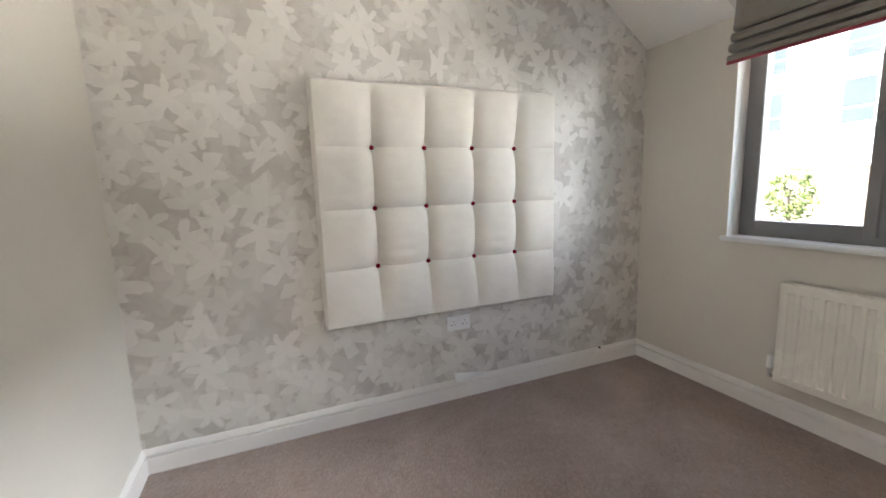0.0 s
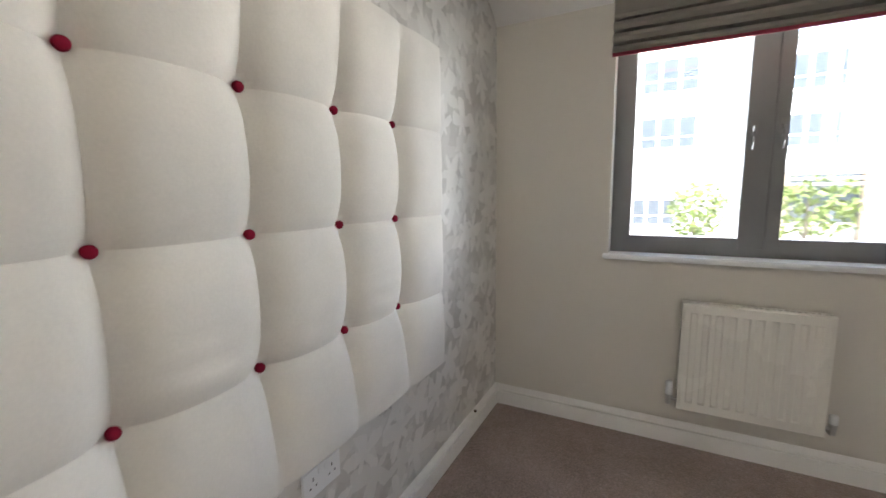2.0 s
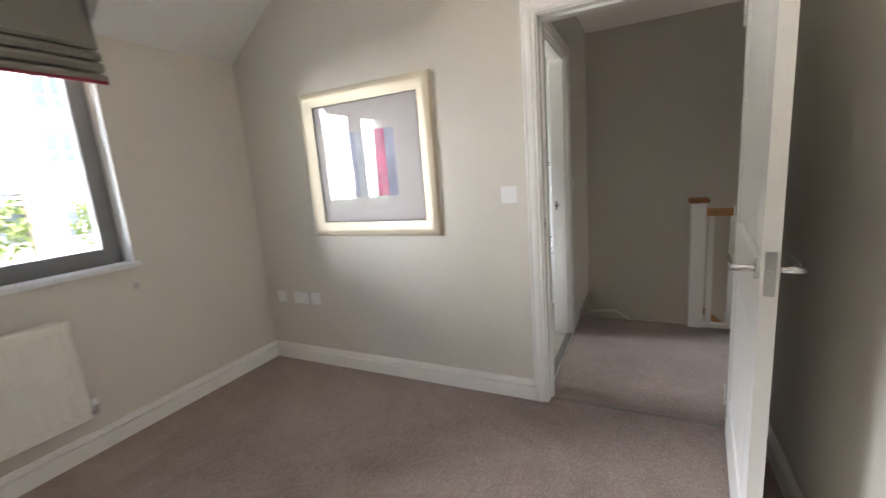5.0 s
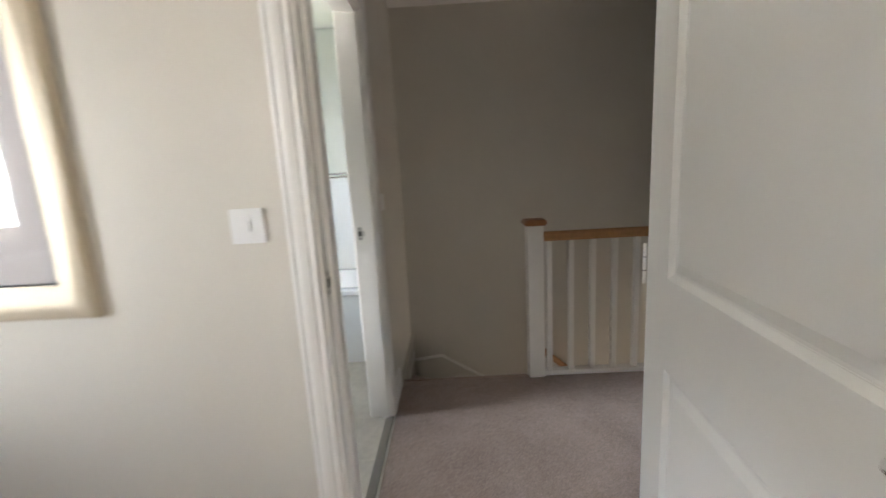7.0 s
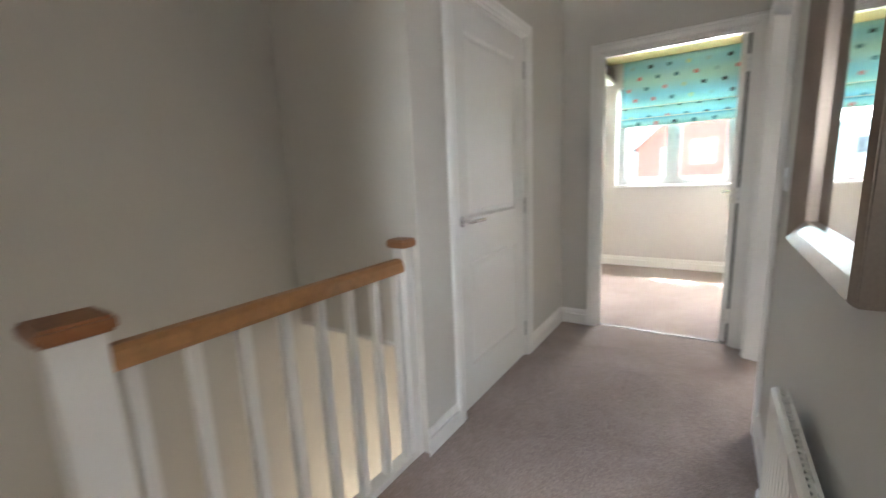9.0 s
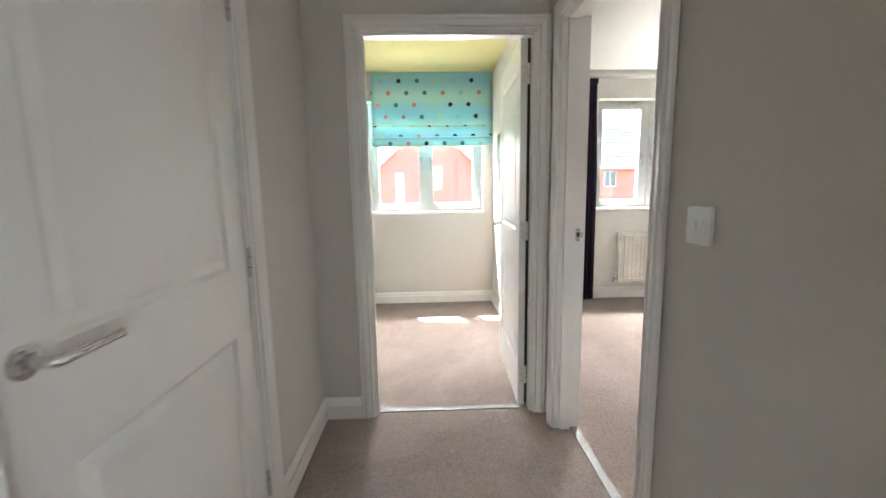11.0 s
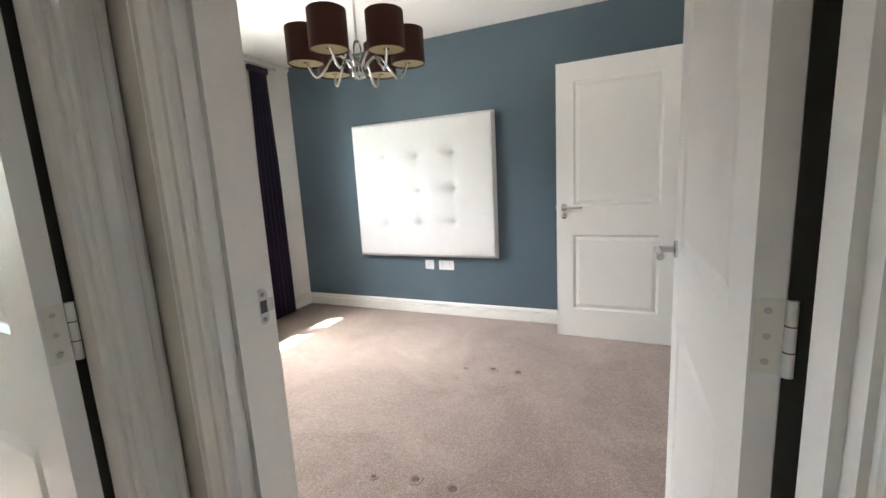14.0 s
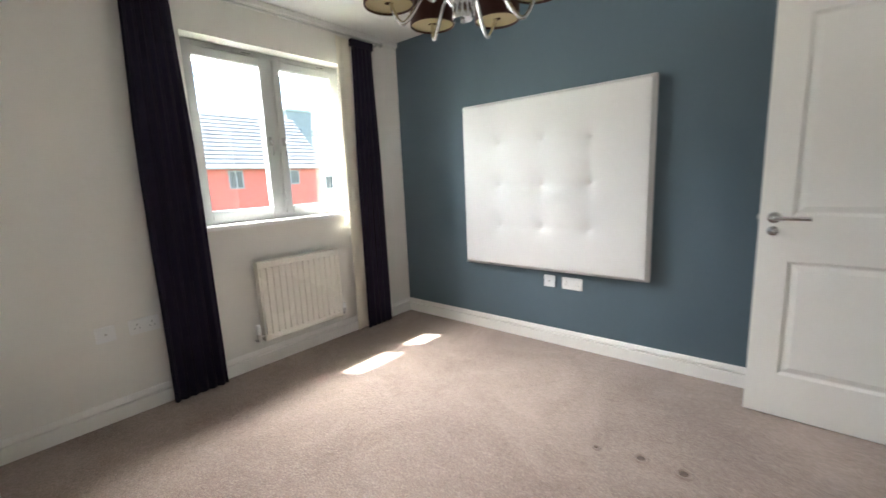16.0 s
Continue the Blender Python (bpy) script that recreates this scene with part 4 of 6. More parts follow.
for (xa, za), (xb, zb) in zip(pts, pts[1:]):
    tube(bm, [(xa, SD + 0.018, za + 0.004), (xb, SD + 0.018, zb + 0.004)], 0.013, 8)
part("string_bead", bm, GLOSS, st, "white moulded bead along the stringer", smooth=True)
part("wall_string", boxes((-0.02, 0.0, SD + 0.024, -0.03, -0.42, -0.14)), PAINT_GREIGE, st)
part("string_bead", tube(bmesh.new(), [(-0.012, SD + 0.024, -0.135), (-0.012, -0.03, -0.135)], 0.014, 8), GLOSS, st, smooth=True)
hs = thing("stair_handrail", pose(-3.0, -2.06, -0.10), "short oak wall handrail descending beside the stairs", "handrail")
part("rail", tube(bmesh.new(), [(0, 0, 0), (-0.5, 0, -0.42), (-1.0, 0, -0.84)], 0.024, 12), OAK, hs, smooth=True)
part("bracket", tube(bmesh.new(), [(-0.2, 0, -0.18), (-0.2, -0.05, -0.2)], 0.007, 8), STEEL, hs)

# ---- shared kinds of things ----


def arc_points(c, r, a0, a1, n):
    return [(c[0] + r * math.cos(a0 + (a1 - a0) * i / n), c[1] + r * math.sin(a0 + (a1 - a0) * i / n)) for i in range(n + 1)]


def radiator(m, w, h, flutes, label, dip=0.0068, d=0.085):
    """A panel radiator. Local: back on the plane y 0, facing +y, x 0..w, z 0..h."""
    th = thing("radiator", m, label, "radiator")
    bm = bmesh.new()
    step = w / flutes
    xs = [(0.0, 0.0), (0.012, dip)]
    for k in range(flutes):
        c = (k + 0.5) * step
        q = step * 0.5
        xs += [(max(c - q * 0.62, 0.016), dip), (c - q * 0.40, 0.0), (c + q * 0.40, 0.0), (min(c + q * 0.62, w - 0.016), dip)]
    xs += [(w - 0.012, dip), (w, 0.0)]
    rows = [(0.0, -0.010, 0.0), (0.006, 0.0, 0.0), (0.043, 0.0, 0.0), (0.050, 0.0, 1.0), (h - 0.050, 0.0, 1.0), (h - 0.043, 0.0, 0.0), (h - 0.006, 0.0, 0.0), (h, -0.010, 0.0)]
    grid = [[bm.verts.new((x, d + back - dep * amt, z)) for x, dep in xs] for z, back, amt in rows]
    for a, b in zip(grid, grid[1:]):
        for i in range(len(xs) - 1):
            bm.faces.new((a[i], a[i + 1], b[i + 1], b[i]))
    part("front_panel", bm, RAD_WHITE, th, smooth=True)
    part("back_panel", boxes((0.004, w - 0.004, 0.03, 0.042, 0.008, h - 0.008)), RAD_WHITE, th)
    for x in (0.0, w - 0.003):
        part("side_panel", boxes((x, x + 0.003, 0.028, d - 0.006, 0.006, h - 0.004)), RAD_WHITE, th)
    grille = part("top_grille", boxes((0.0, w, 0.028, 0.036, h - 0.004, h), (0.0, w, d - 0.018, d - 0.008, h - 0.004, h)), RAD_WHITE, th)
    n = int(w / 0.022)
    slats = bmesh.new()
    for k in range(n):
        x = 0.01 + k * (w - 0.02) / n
        box(slats, x, x + 0.006, 0.036, d - 0.018, h - 0.006, h - 0.002)
    part("grille_insert", slats, RAD_WHITE, grille)
    for k, x in enumerate((-0.032, w + 0.032)):
        sgn = 1 if k == 0 else -1
        vb = part("valve", lathe(bmesh.new(), ((0.0, 0.0), (0.011, 0.0), (0.011, 0.022), (0.014, 0.024), (0.014, 0.045), (0.010, 0.048)), 14, (x, 0.055, 0.012)), STEEL, th, "metal radiator valve", smooth=True)
        part("valve_cap", lathe(bmesh.new(), ((0.010, 0.0), (0.0155, 0.002), (0.0155, 0.034 if k == 0 else 0.058), (0.012, 0.040 if k == 0 else 0.066), (0.0, 0.042 if k == 0 else 0.068)), 16, (x, 0.055, 0.058)), PLASTIC, vb, "white plastic valve cap", smooth=True)
        part("tail", tube(bmesh.new(), [(x, 0.055, 0.038), (x + sgn * 0.036, 0.055, 0.038)], 0.009, 10), STEEL, vb, smooth=True)
        part("pipe", tube(bmesh.new(), [(x, 0.055, 0.02), (x, 0.040, 0.006), (x, 0.0, 0.004)], 0.0075, 10), STEEL, th, smooth=True)
    for x in (w * 0.2, w * 0.8):
        part("wall_bracket", boxes((x - 0.015, x + 0.015, 0.0, 0.032, h * 0.2, h * 0.8)), RAD_WHITE, th)
    return th


def socket(m, w, label, category, kind="double"):
    """An electrical plate. Local: back on y 0, facing +y, centred on x and z."""
    th = thing("socket" if kind != "switch" else "light_switch", m, label, category)
    hh = 0.043
    part("plate", boxes((-w / 2, w / 2, 0.0, 0.009, -hh, hh)), PLASTIC, th, bevel=0.003)
    if kind == "double":
        for cx in (-0.036, 0.036):
            for dx, dz, sw, sh in ((0.0, 0.012, 0.004, 0.008), (-0.011, -0.010, 0.006, 0.004), (0.011, -0.010, 0.006, 0.004)):
                part("pin_hole", boxes((cx + dx - sw / 2, cx + dx + sw / 2, 0.0088, 0.0096, dz - sh / 2, dz + sh / 2)), DARK, th)
        for cx in (-0.012, 0.012):
            part("rocker", boxes((cx - 0.006, cx + 0.006, 0.009, 0.0125, 0.018, 0.034)), PLASTIC, th, bevel=0.001)
    elif kind == "switch":
        for cx in ((0.0,) if w < 0.09 and category == "light switch" and "single" in label else (-0.014, 0.014)):
            ob = part("rocker", boxes((cx - 0.009, cx + 0.009, 0.009, 0.013, -0.014, 0.014)), PLASTIC, th, bevel=0.0015)
    elif kind == "aerial":
        part("jack", lathe(bmesh.new(), ((0.0, 0.0098), (0.003, 0.0098), (0.0045, 0.0135), (0.006, 0.0135), (0.006, 0.009)), 14, (0, 0, 0), "y"), STEEL, th, smooth=True)
    else:
        for cx in (-w / 2 + 0.012, w / 2 - 0.012):
            part("screw", lathe(bmesh.new(), ((0.0, 0.0105), (0.003, 0.0102), (0.0034, 0.009)), 10, (cx, 0, 0), "y"), PLASTIC, th)
    return th


def smoothstep(t):
    t = max(0.0, min(1.0, t))
    return t * t * (3 - 2 * t)


# ---- bedroom A ----


def tufted_headboard():
    """The papered bedroom's headboard: five by four soft cells with buttons at their crossings."""
    xs = [-2.186, -1.893, -1.608, -1.323, -1.048, -0.786]
    zs = [0.555, 0.860, 1.164, 1.471, 1.787]
    th = thing("headboard", pose(xs[0], AY, zs[0]), "cream suede wall-hung headboard, deeply buttoned with wine-red buttons", "headboard")
    per, rnd = 20, random.Random(4)
    puff = [[rnd.uniform(0.8, 1.2) for _ in range(4)] for _ in range(5)]
    creased = {(1, 1): 1.0, (3, 1): 0.7, (1, 2): 0.35, (0, 2): 0.3, (2, 1): 0.3}
    us = [(i, k / per) for i in range(5) for k in range(per)] + [(4, 1.0)]
    ws = [(j, k / per) for j in range(4) for k in range(per)] + [(3, 1.0)]
    bm = bmesh.new()
    grid = []
    for j, w in ws:
        row = []
        z = zs[j] + (zs[j + 1] - zs[j]) * w
        for i, u in us:
            x = xs[i] + (xs[i + 1] - xs[i]) * u
            dz = min(abs(z - b) for b in zs[1:4])
            dx = min(abs(x - b) for b in xs[1:5])
            ends = smoothstep(min(z - zs[0], zs[4] - z) / 0.30)
            sides = smoothstep(min(x - xs[0], xs[5] - x) / 0.26)
            h = 0.072 + 0.014 * puff[i][j] * (1 - (2 * u - 1) ** 2) * (1 - (2 * w - 1) ** 2)
            # deep soft folds run up and down through the buttons, finer stitched seams across
            h -= (0.010 + 0.026 * ends) * math.exp(-(dx / 0.034) ** 1.25)
            h -= (0.002 + 0.008 * sides) * math.exp(-(dz / 0.030) ** 1.3) + 0.004 * math.exp(-(dz / 0.007) ** 2)
            h -= 0.022 * math.exp(-(math.hypot(dx, dz) / 0.060) ** 1.4)
            fold = creased.get((i, j), 0.0)
            if fold:
                h -= 0.007 * fold * math.exp(-((u - 0.45) / 0.26) ** 2) * (math.exp(-((w - 0.27) / 0.06) ** 2) - 0.8 * math.exp(-((w - 0.15) / 0.06) ** 2) + 0.5 * math.exp(-((w - 0.44) / 0.05) ** 2))
            e = min(x - xs[0], xs[5] - x, z - zs[0], zs[4] - z)
            h *= 0.62 + 0.38 * math.sqrt(max(0.0, 1 - (1 - min(1.0, e / 0.022)) ** 2))
            h += 0.0022 * noise.noise(Vector((x * 9, z * 8, 0.3))) + 0.0016 * noise.noise(Vector((x * 13, z * 34, 2.3)))
            row.append(bm.verts.new((x - xs[0], -max(h, 0.014), z - zs[0])))
        grid.append(row)
    for a, b in zip(grid, grid[1:]):
        for i in range(len(us) - 1):
            bm.faces.new((a[i], a[i + 1], b[i + 1], b[i]))
    edge = grid[0] + [r[-1] for r in grid[1:]] + grid[-1][-2::-1] + [r[0] for r in grid[-2:0:-1]]
    back = [bm.verts.new((v.co.x, -0.001, v.co.z)) for v in edge]
    for k in range(len(edge)):
        bm.faces.new((edge[k], edge[(k + 1) % len(edge)], back[(k + 1) % len(edge)], back[k]))
    part("upholstery", bm, SUEDE, th, smooth=True)
    for bx in xs[1:5]:
        for bz in zs[1:4]:
            part("button", lathe(bmesh.new(), ((0.0, -0.030), (0.006, -0.0292), (0.0105, -0.026), (0.0120, -0.021), (0.010, -0.009)), 18, (bx - xs[0], 0, bz - zs[0]), "y"), BUTTON, th, "wine-red covered button", smooth=True)
    return th


tufted_headboard()


def roman_blind(name, x, side, y0, y1, top, rows, material, label, trim=None, piping=()):
    """A folded roman blind in the y z plane at x; side: the way the room lies. rows: (height, depth) down the face."""
    th = thing(name, pose(x, y0, 0), label, "roman blind")
    bm = bmesh.new()
    uv = bm.loops.layers.uv.new("cloth")
    w = y1 - y0
    ny = 24
    grid = []
    run = 0.0
    last = None
    for z, d in rows:
        if last is not None:
            run += math.hypot(z - last[0], d - last[1])
        last = (z, d)
        grid.append(([bm.verts.new((side * (d + 0.003 * noise.noise(Vector((k * 0.31, z * 3, y0)))), w * k / ny, z + 0.004 * noise.noise(Vector((k * 0.17, z * 5, 7.0))) * (1 if z < top - 0.05 else 0))) for k in range(ny + 1)], run))
    for (a, ra), (b, rb) in zip(grid, grid[1:]):
        for k in range(ny):
            f = bm.faces.new((a[k], a[k + 1], b[k + 1], b[k]))
            for loop, (u, v) in zip(f.loops, ((k, ra), (k + 1, ra), (k + 1, rb), (k, rb))):
                loop[uv].uv = (w * u / ny + 3.0, 9.0 - v)
    cloth = part("cloth", bm, material, th, smooth=True)
    sol = cloth.modifiers.new("thickness", "SOLIDIFY")
    sol.thickness = 0.003
    part("headrail", boxes(tuple(sorted((0.0, side * 0.02))) + (0.0, w, top - 0.03, top)), PLASTIC, th)
    for z, d in piping:
        part("piping", tube(bmesh.new(), [(side * d, 0.0, z), (side * d, w, z)], 0.0045, 8), LINING, th, "pale piping along a fold", smooth=True)
    if trim:
        z, d = rows[-1]
        p = sorted((side * (d - 0.004), side * (d + 0.004)))
        part("trim", boxes((p[0], p[1], 0.0, w, z - 0.014, z + 0.002)), trim, th, "dark red braid along the hem", bevel=0.001)
    return th


roman_blind("roman_blind", -0.004, -1, 0.815, 2.09, 2.266,
            [(2.266, 0.022), (2.262, 0.03), (2.15, 0.034), (2.06, 0.040), (2.045, 0.046), (2.03, 0.040), (2.028, 0.012), (2.02, 0.012), (2.015, 0.050), (1.995, 0.062), (1.975, 0.055), (1.972, 0.016), (1.964, 0.016), (1.958, 0.062), (1.938, 0.074), (1.918, 0.066), (1.914, 0.022), (1.906, 0.022), (1.900, 0.072), (1.885, 0.080), (1.868, 0.076)],
            BLIND_GREY, "taupe roman blind with dark red hem, half raised", BLIND_RED)

# framed print
PX0, PX1, PZ0, PZ1 = -1.5, -0.575, 0.935, 1.828


def picture(name, m, w, h, fw, depth, frame_mat, mount, label, art):
    """A framed print. Local: back on y 0, facing +y, x 0..w, z 0..h."""
    th = thing(name, m, label, "picture")
    prof = ((0.0, 0.0), (0.0, depth * 0.55), (0.006, depth * 0.85), (fw * 0.25, depth), (fw * 0.5, depth * 0.92), (fw * 0.82, depth * 0.55), (fw * 0.9, depth * 0.58), (fw, depth * 0.45), (fw, 0.004))
    bm = bmesh.new()
    rings = []
    for ins, d in prof:
        rings.append([bm.verts.new((x, d, z)) for x, z in ((ins, ins), (w - ins, ins), (w - ins, h - ins), (ins, h - ins))])
    for a, b in zip(rings, rings[1:]):
        for k in range(4):
            bm.faces.new((a[k], a[(k + 1) % 4], b[(k + 1) % 4], b[k]))
    part("picture_frame", bm, frame_mat, th, smooth=True)
    part("slip", boxes((fw - 0.002, w - fw + 0.002, 0.004, 0.012, fw - 0.002, fw + 0.004), (fw - 0.002, w - fw + 0.002, 0.004, 0.012, h - fw - 0.004, h - fw + 0.002), (fw - 0.002, fw + 0.004, 0.004, 0.012, fw, h - fw), (w - fw - 0.004, w - fw + 0.002, 0.004, 0.012, fw, h - fw)), DARK, th)
    part("mount", boxes((fw, w - fw, 0.002, 0.006, fw, h - fw)), mount, th)
    for nm, b, mt in art:
        part(nm, boxes(b), mt, th)
    pane = part("pane", boxes((fw, w - fw, 0.0105, 0.0120, fw, h - fw)), GLASS, th)
    return th


MOUNT = mat("mauve_mount_card", (0.70, 0.60, 0.61), 0.8, var=0.02)
ART_LILAC = mat("lilac_print", (0.44, 0.42, 0.56), 0.7, var=0.22, big=5, fine=18)
ART_PALE = mat("pale_print", (0.62, 0.60, 0.66), 0.7, var=0.12, big=5, fine=18)
ART_PINK = mat("magenta_print", (0.56, 0.035, 0.17), 0.7, var=0.18, big=6, fine=18)
pw, ph = PX1 - PX0, PZ1 - PZ0
picture("picture", pose(PX0, 0.001, PZ0), pw, ph, 0.088, 0.034, CHAMPAGNE, MOUNT, "square abstract print in lilac and magenta, mauve mount, champagne frame",
        (("print", (0.262, 0.69, 0.006, 0.0074, 0.24, 0.63), ART_LILAC), ("print_band", (0.42, 0.54, 0.0074, 0.0082, 0.24, 0.63), ART_PALE), ("print_stripe", (0.325, 0.40, 0.0074, 0.0084, 0.24, 0.632), ART_PINK)))

radiator(pose(-0.001, 1.21, 0.215, 0, 0, 90), 0.535, 0.52, 11, "white single-panel radiator on the wall under the window")
socket(pose(-1.428, AY - 0.001, 0.468, 0, 0, 180), 0.146, "white plastic double socket on the papered wall", "socket")
socket(pose(-1.905, 0.001, 1.145), 0.086, "white plastic single light switch on the cream wall", "light switch", "switch")
for x, w in ((-0.145, 0.086), (-0.335, 0.146), (-0.475, 0.086)):
    socket(pose(x, 0.001, 0.485), w, "cream painted blanking plate low on the wall", "blanking plate", "blank")
hook = thing("cord_cleat", pose(0.0, 0.855, 0.80), "small grey blind cord cleat on the wall", "cord cleat")
part("body", boxes((-0.012, 0.0, -0.011, 0.011, -0.018, 0.018)), STEEL, hook, bevel=0.003)
curl = thing("wallpaper_scrap", pose(-1.475, AY, 0.118), "torn flap of wallpaper curling off above the skirting", "wallpaper scrap")
bm = bmesh.new()
grid = []
for i in range(9):
    t = i / 8
    row = []
    for k in range(5):
        s = k / 4
        out = 0.016 + 0.05 * (1 - t) ** 2 * (1 - s) + 0.004 * s
        row.append(bm.verts.new((0.215 * t, -out, 0.05 * s * (1 - 0.75 * t) + 0.001)))
    grid.append(row)
for a, b in zip(grid, grid[1:]):
    for k in range(4):
        bm.faces.new((a[k], a[k + 1], b[k + 1], b[k]))
flap = part("flap", bm, PLASTIC, curl, smooth=True)
flap.modifiers.new("thickness", "SOLIDIFY").thickness = 0.001
peg = thing("wall_peg", pose(-0.363, AY - 0.016, 0.122), "small brown plug in the wall above the skirting", "wall plug")
part("plug", lathe(bmesh.new(), ((0.0, -0.012), (0.006, -0.011), (0.007, 0.0)), 10, (0, 0, 0), "y"), BARK, peg)

# ---- landing ----
mw, mh = 0.66, 0.95
mir = thing("wall_mirror", pose(-3.465, -0.101, 0.985, 0, 0, 180), "large wall mirror with a wide bronze metal frame", "mirror")
prof = ((0.0, 0.0), (0.0, 0.045), (0.008, 0.055), (0.034, 0.042), (0.062, 0.024), (0.062, 0.005))
bm = bmesh.new()
rings = [[bm.verts.new((x, d, z)) for x, z in ((i, i), (mw - i, i), (mw - i, mh - i), (i, mh - i))] for i, d in prof]
for a, b in zip(rings, rings[1:]):
    for k in range(4):
        bm.faces.new((a[k], a[(k + 1) % 4], b[(k + 1) % 4], b[k]))
part("mirror_frame", bm, BRONZE, mir, "brushed bronze metal frame", bevel=0.002)
part("glass", boxes((0.058, mw - 0.058, 0.003, 0.012, 0.058, mh - 0.058)), MIRROR, mir)
radiator(pose(-3.05, -0.101, 0.13, 0, 0, 180), 0.95, 0.47, 24, "low white panel radiator on the landing wall under the mirror", d=0.066)
socket(pose(-4.63, -0.101, 1.137, 0, 0, 180), 0.088, "white plastic two-gang light switch on the landing wall", "light switch", "switch")
for y, z in ((-1.246, 1.549), (-1.42, 1.46)):
    nl = thing("picture_nail", pose(BWX, y, z), "small bare nail in the greige wall", "nail")
    part("shank", tube(bmesh.new(), [(0.0, 0, 0), (-0.014, 0, 0.004)], 0.0025, 8), STEEL, nl)
socket(pose(BWX - 0.001, -1.16, 1.12, 0, 0, 90), 0.086, "cream painted blanking plate on the stairwell wall", "blanking plate", "blank")

# ---- bathroom ----
bt = thing("bathtub", pose(-1.93, -1.64, 0.003), "white acrylic bath with a plain front panel", "bathtub")
part("front_panel", boxes((0.0, 1.75, -0.02, 0.0, 0.0, 0.475)), BATH, bt)
bm = bmesh.new()
rings = []
for hx, hy, e, z in ((0.875, 0.356, 30, 0.482), (0.875, 0.356, 30, 0.512), (0.865, 0.346, 30, 0.517), (0.800, 0.275, 8, 0.517), (0.790, 0.265, 7, 0.508), (0.760, 0.240, 5, 0.30), (0.66, 0.19, 4, 0.13), (0.40, 0.10, 3, 0.115)):
    ring = []
    for k in range(48):
        a = 2 * math.pi * k / 48
        c, q = math.cos(a), math.sin(a)
        ring.append(bm.verts.new((0.875 + hx * math.copysign(abs(c) ** (2 / e), c), -0.344 + hy * math.copysign(abs(q) ** (2 / e), q), z)))
    rings.append(ring)
for a, b in zip(rings, rings[1:]):
    for k in range(48):
        bm.faces.new((a[k], a[(k + 1) % 48], b[(k + 1) % 48], b[k]))
bm.faces.new(rings[-1])
part("tub", bm, BATH, bt, "white acrylic tub with a rolled rim", smooth=True)
tagged(part("splashback", boxes((BWX + 0.1, 0.0, -2.4, -2.393, 0.5, 1.285)), BATH), "white gloss panelled splashback above the bath", "splashback", kind="structure")
tw = thing("towel_rail", pose(-1.60, -2.40, 1.30), "slim chrome rail on the bathroom wall", "towel rail")
part("rail", tube(bmesh.new(), [(-0.2, 0.06, 0), (1.2, 0.06, 0)], 0.010, 10), CHROME, tw, smooth=True)
part("rail", tube(bmesh.new(), [(-0.2, 0.10, -0.025), (1.2, 0.10, -0.025)], 0.010, 10), CHROME, tw, smooth=True)
for x in (-0.18, 1.18):
    part("bracket", tube(bmesh.new(), [(x, 0.0, 0), (x, 0.06, 0)], 0.008, 8), CHROME, tw)

# ---- small room ----
roman_blind("roman_blind", BX + 0.006, 1, -1.288, -0.055, 2.405,
            [(2.405, 0.022), (2.40, 0.03), (2.30, 0.033), (2.10, 0.038), (1.93, 0.046), (1.905, 0.052), (1.888, 0.046), (1.884, 0.030), (1.878, 0.030), (1.872, 0.058), (1.85, 0.066), (1.775, 0.070), (1.762, 0.062), (1.758, 0.040), (1.752, 0.040), (1.746, 0.070), (1.73, 0.074), (1.665, 0.078)],
            DOTTED, "turquoise spotted cotton roman blind, half raised over the window", piping=((1.886, 0.053), (1.760, 0.070), (1.665, 0.081)))
MOUNT_BLUE = mat("pale_blue_print", (0.34, 0.45, 0.52), 0.7, var=0.15, big=6)
MOUNT_GREY = mat("grey_print_figure", (0.16, 0.19, 0.24), 0.7, var=0.2, big=9)
WHITE_FRAME = mat("cream_picture_frame", (0.74, 0.70, 0.60), 0.5, var=0.03)
picture("picture", pose(-7.19, -0.041, 1.12, 0, 0, 180), 0.62, 0.68, 0.07, 0.03, WHITE_FRAME, MOUNT_BLUE, "blue print in a plain cream frame on the small room's wall",
        (("print", (0.16, 0.46, 0.006, 0.0078, 0.17, 0.51), MOUNT_GREY),))
shelf = thing("wall_shelf", pose(-8.10, -1.648, 2.18), "white shelf board high on the small room's wall", "shelf")
part("board", boxes((0.0, 0.75, 0.0, 0.27, 0.0, 0.04)), GLOSS, shelf, bevel=0.003)
sb = thing("storage_box", pose(-8.07, -1.63, 2.222), "dark brown box on the high shelf", "box")
part("body", boxes((0.0, 0.60, 0.0, 0.22, 0.0, 0.14)), SHADE, sb, bevel=0.006)

# ---- bedroom B ----


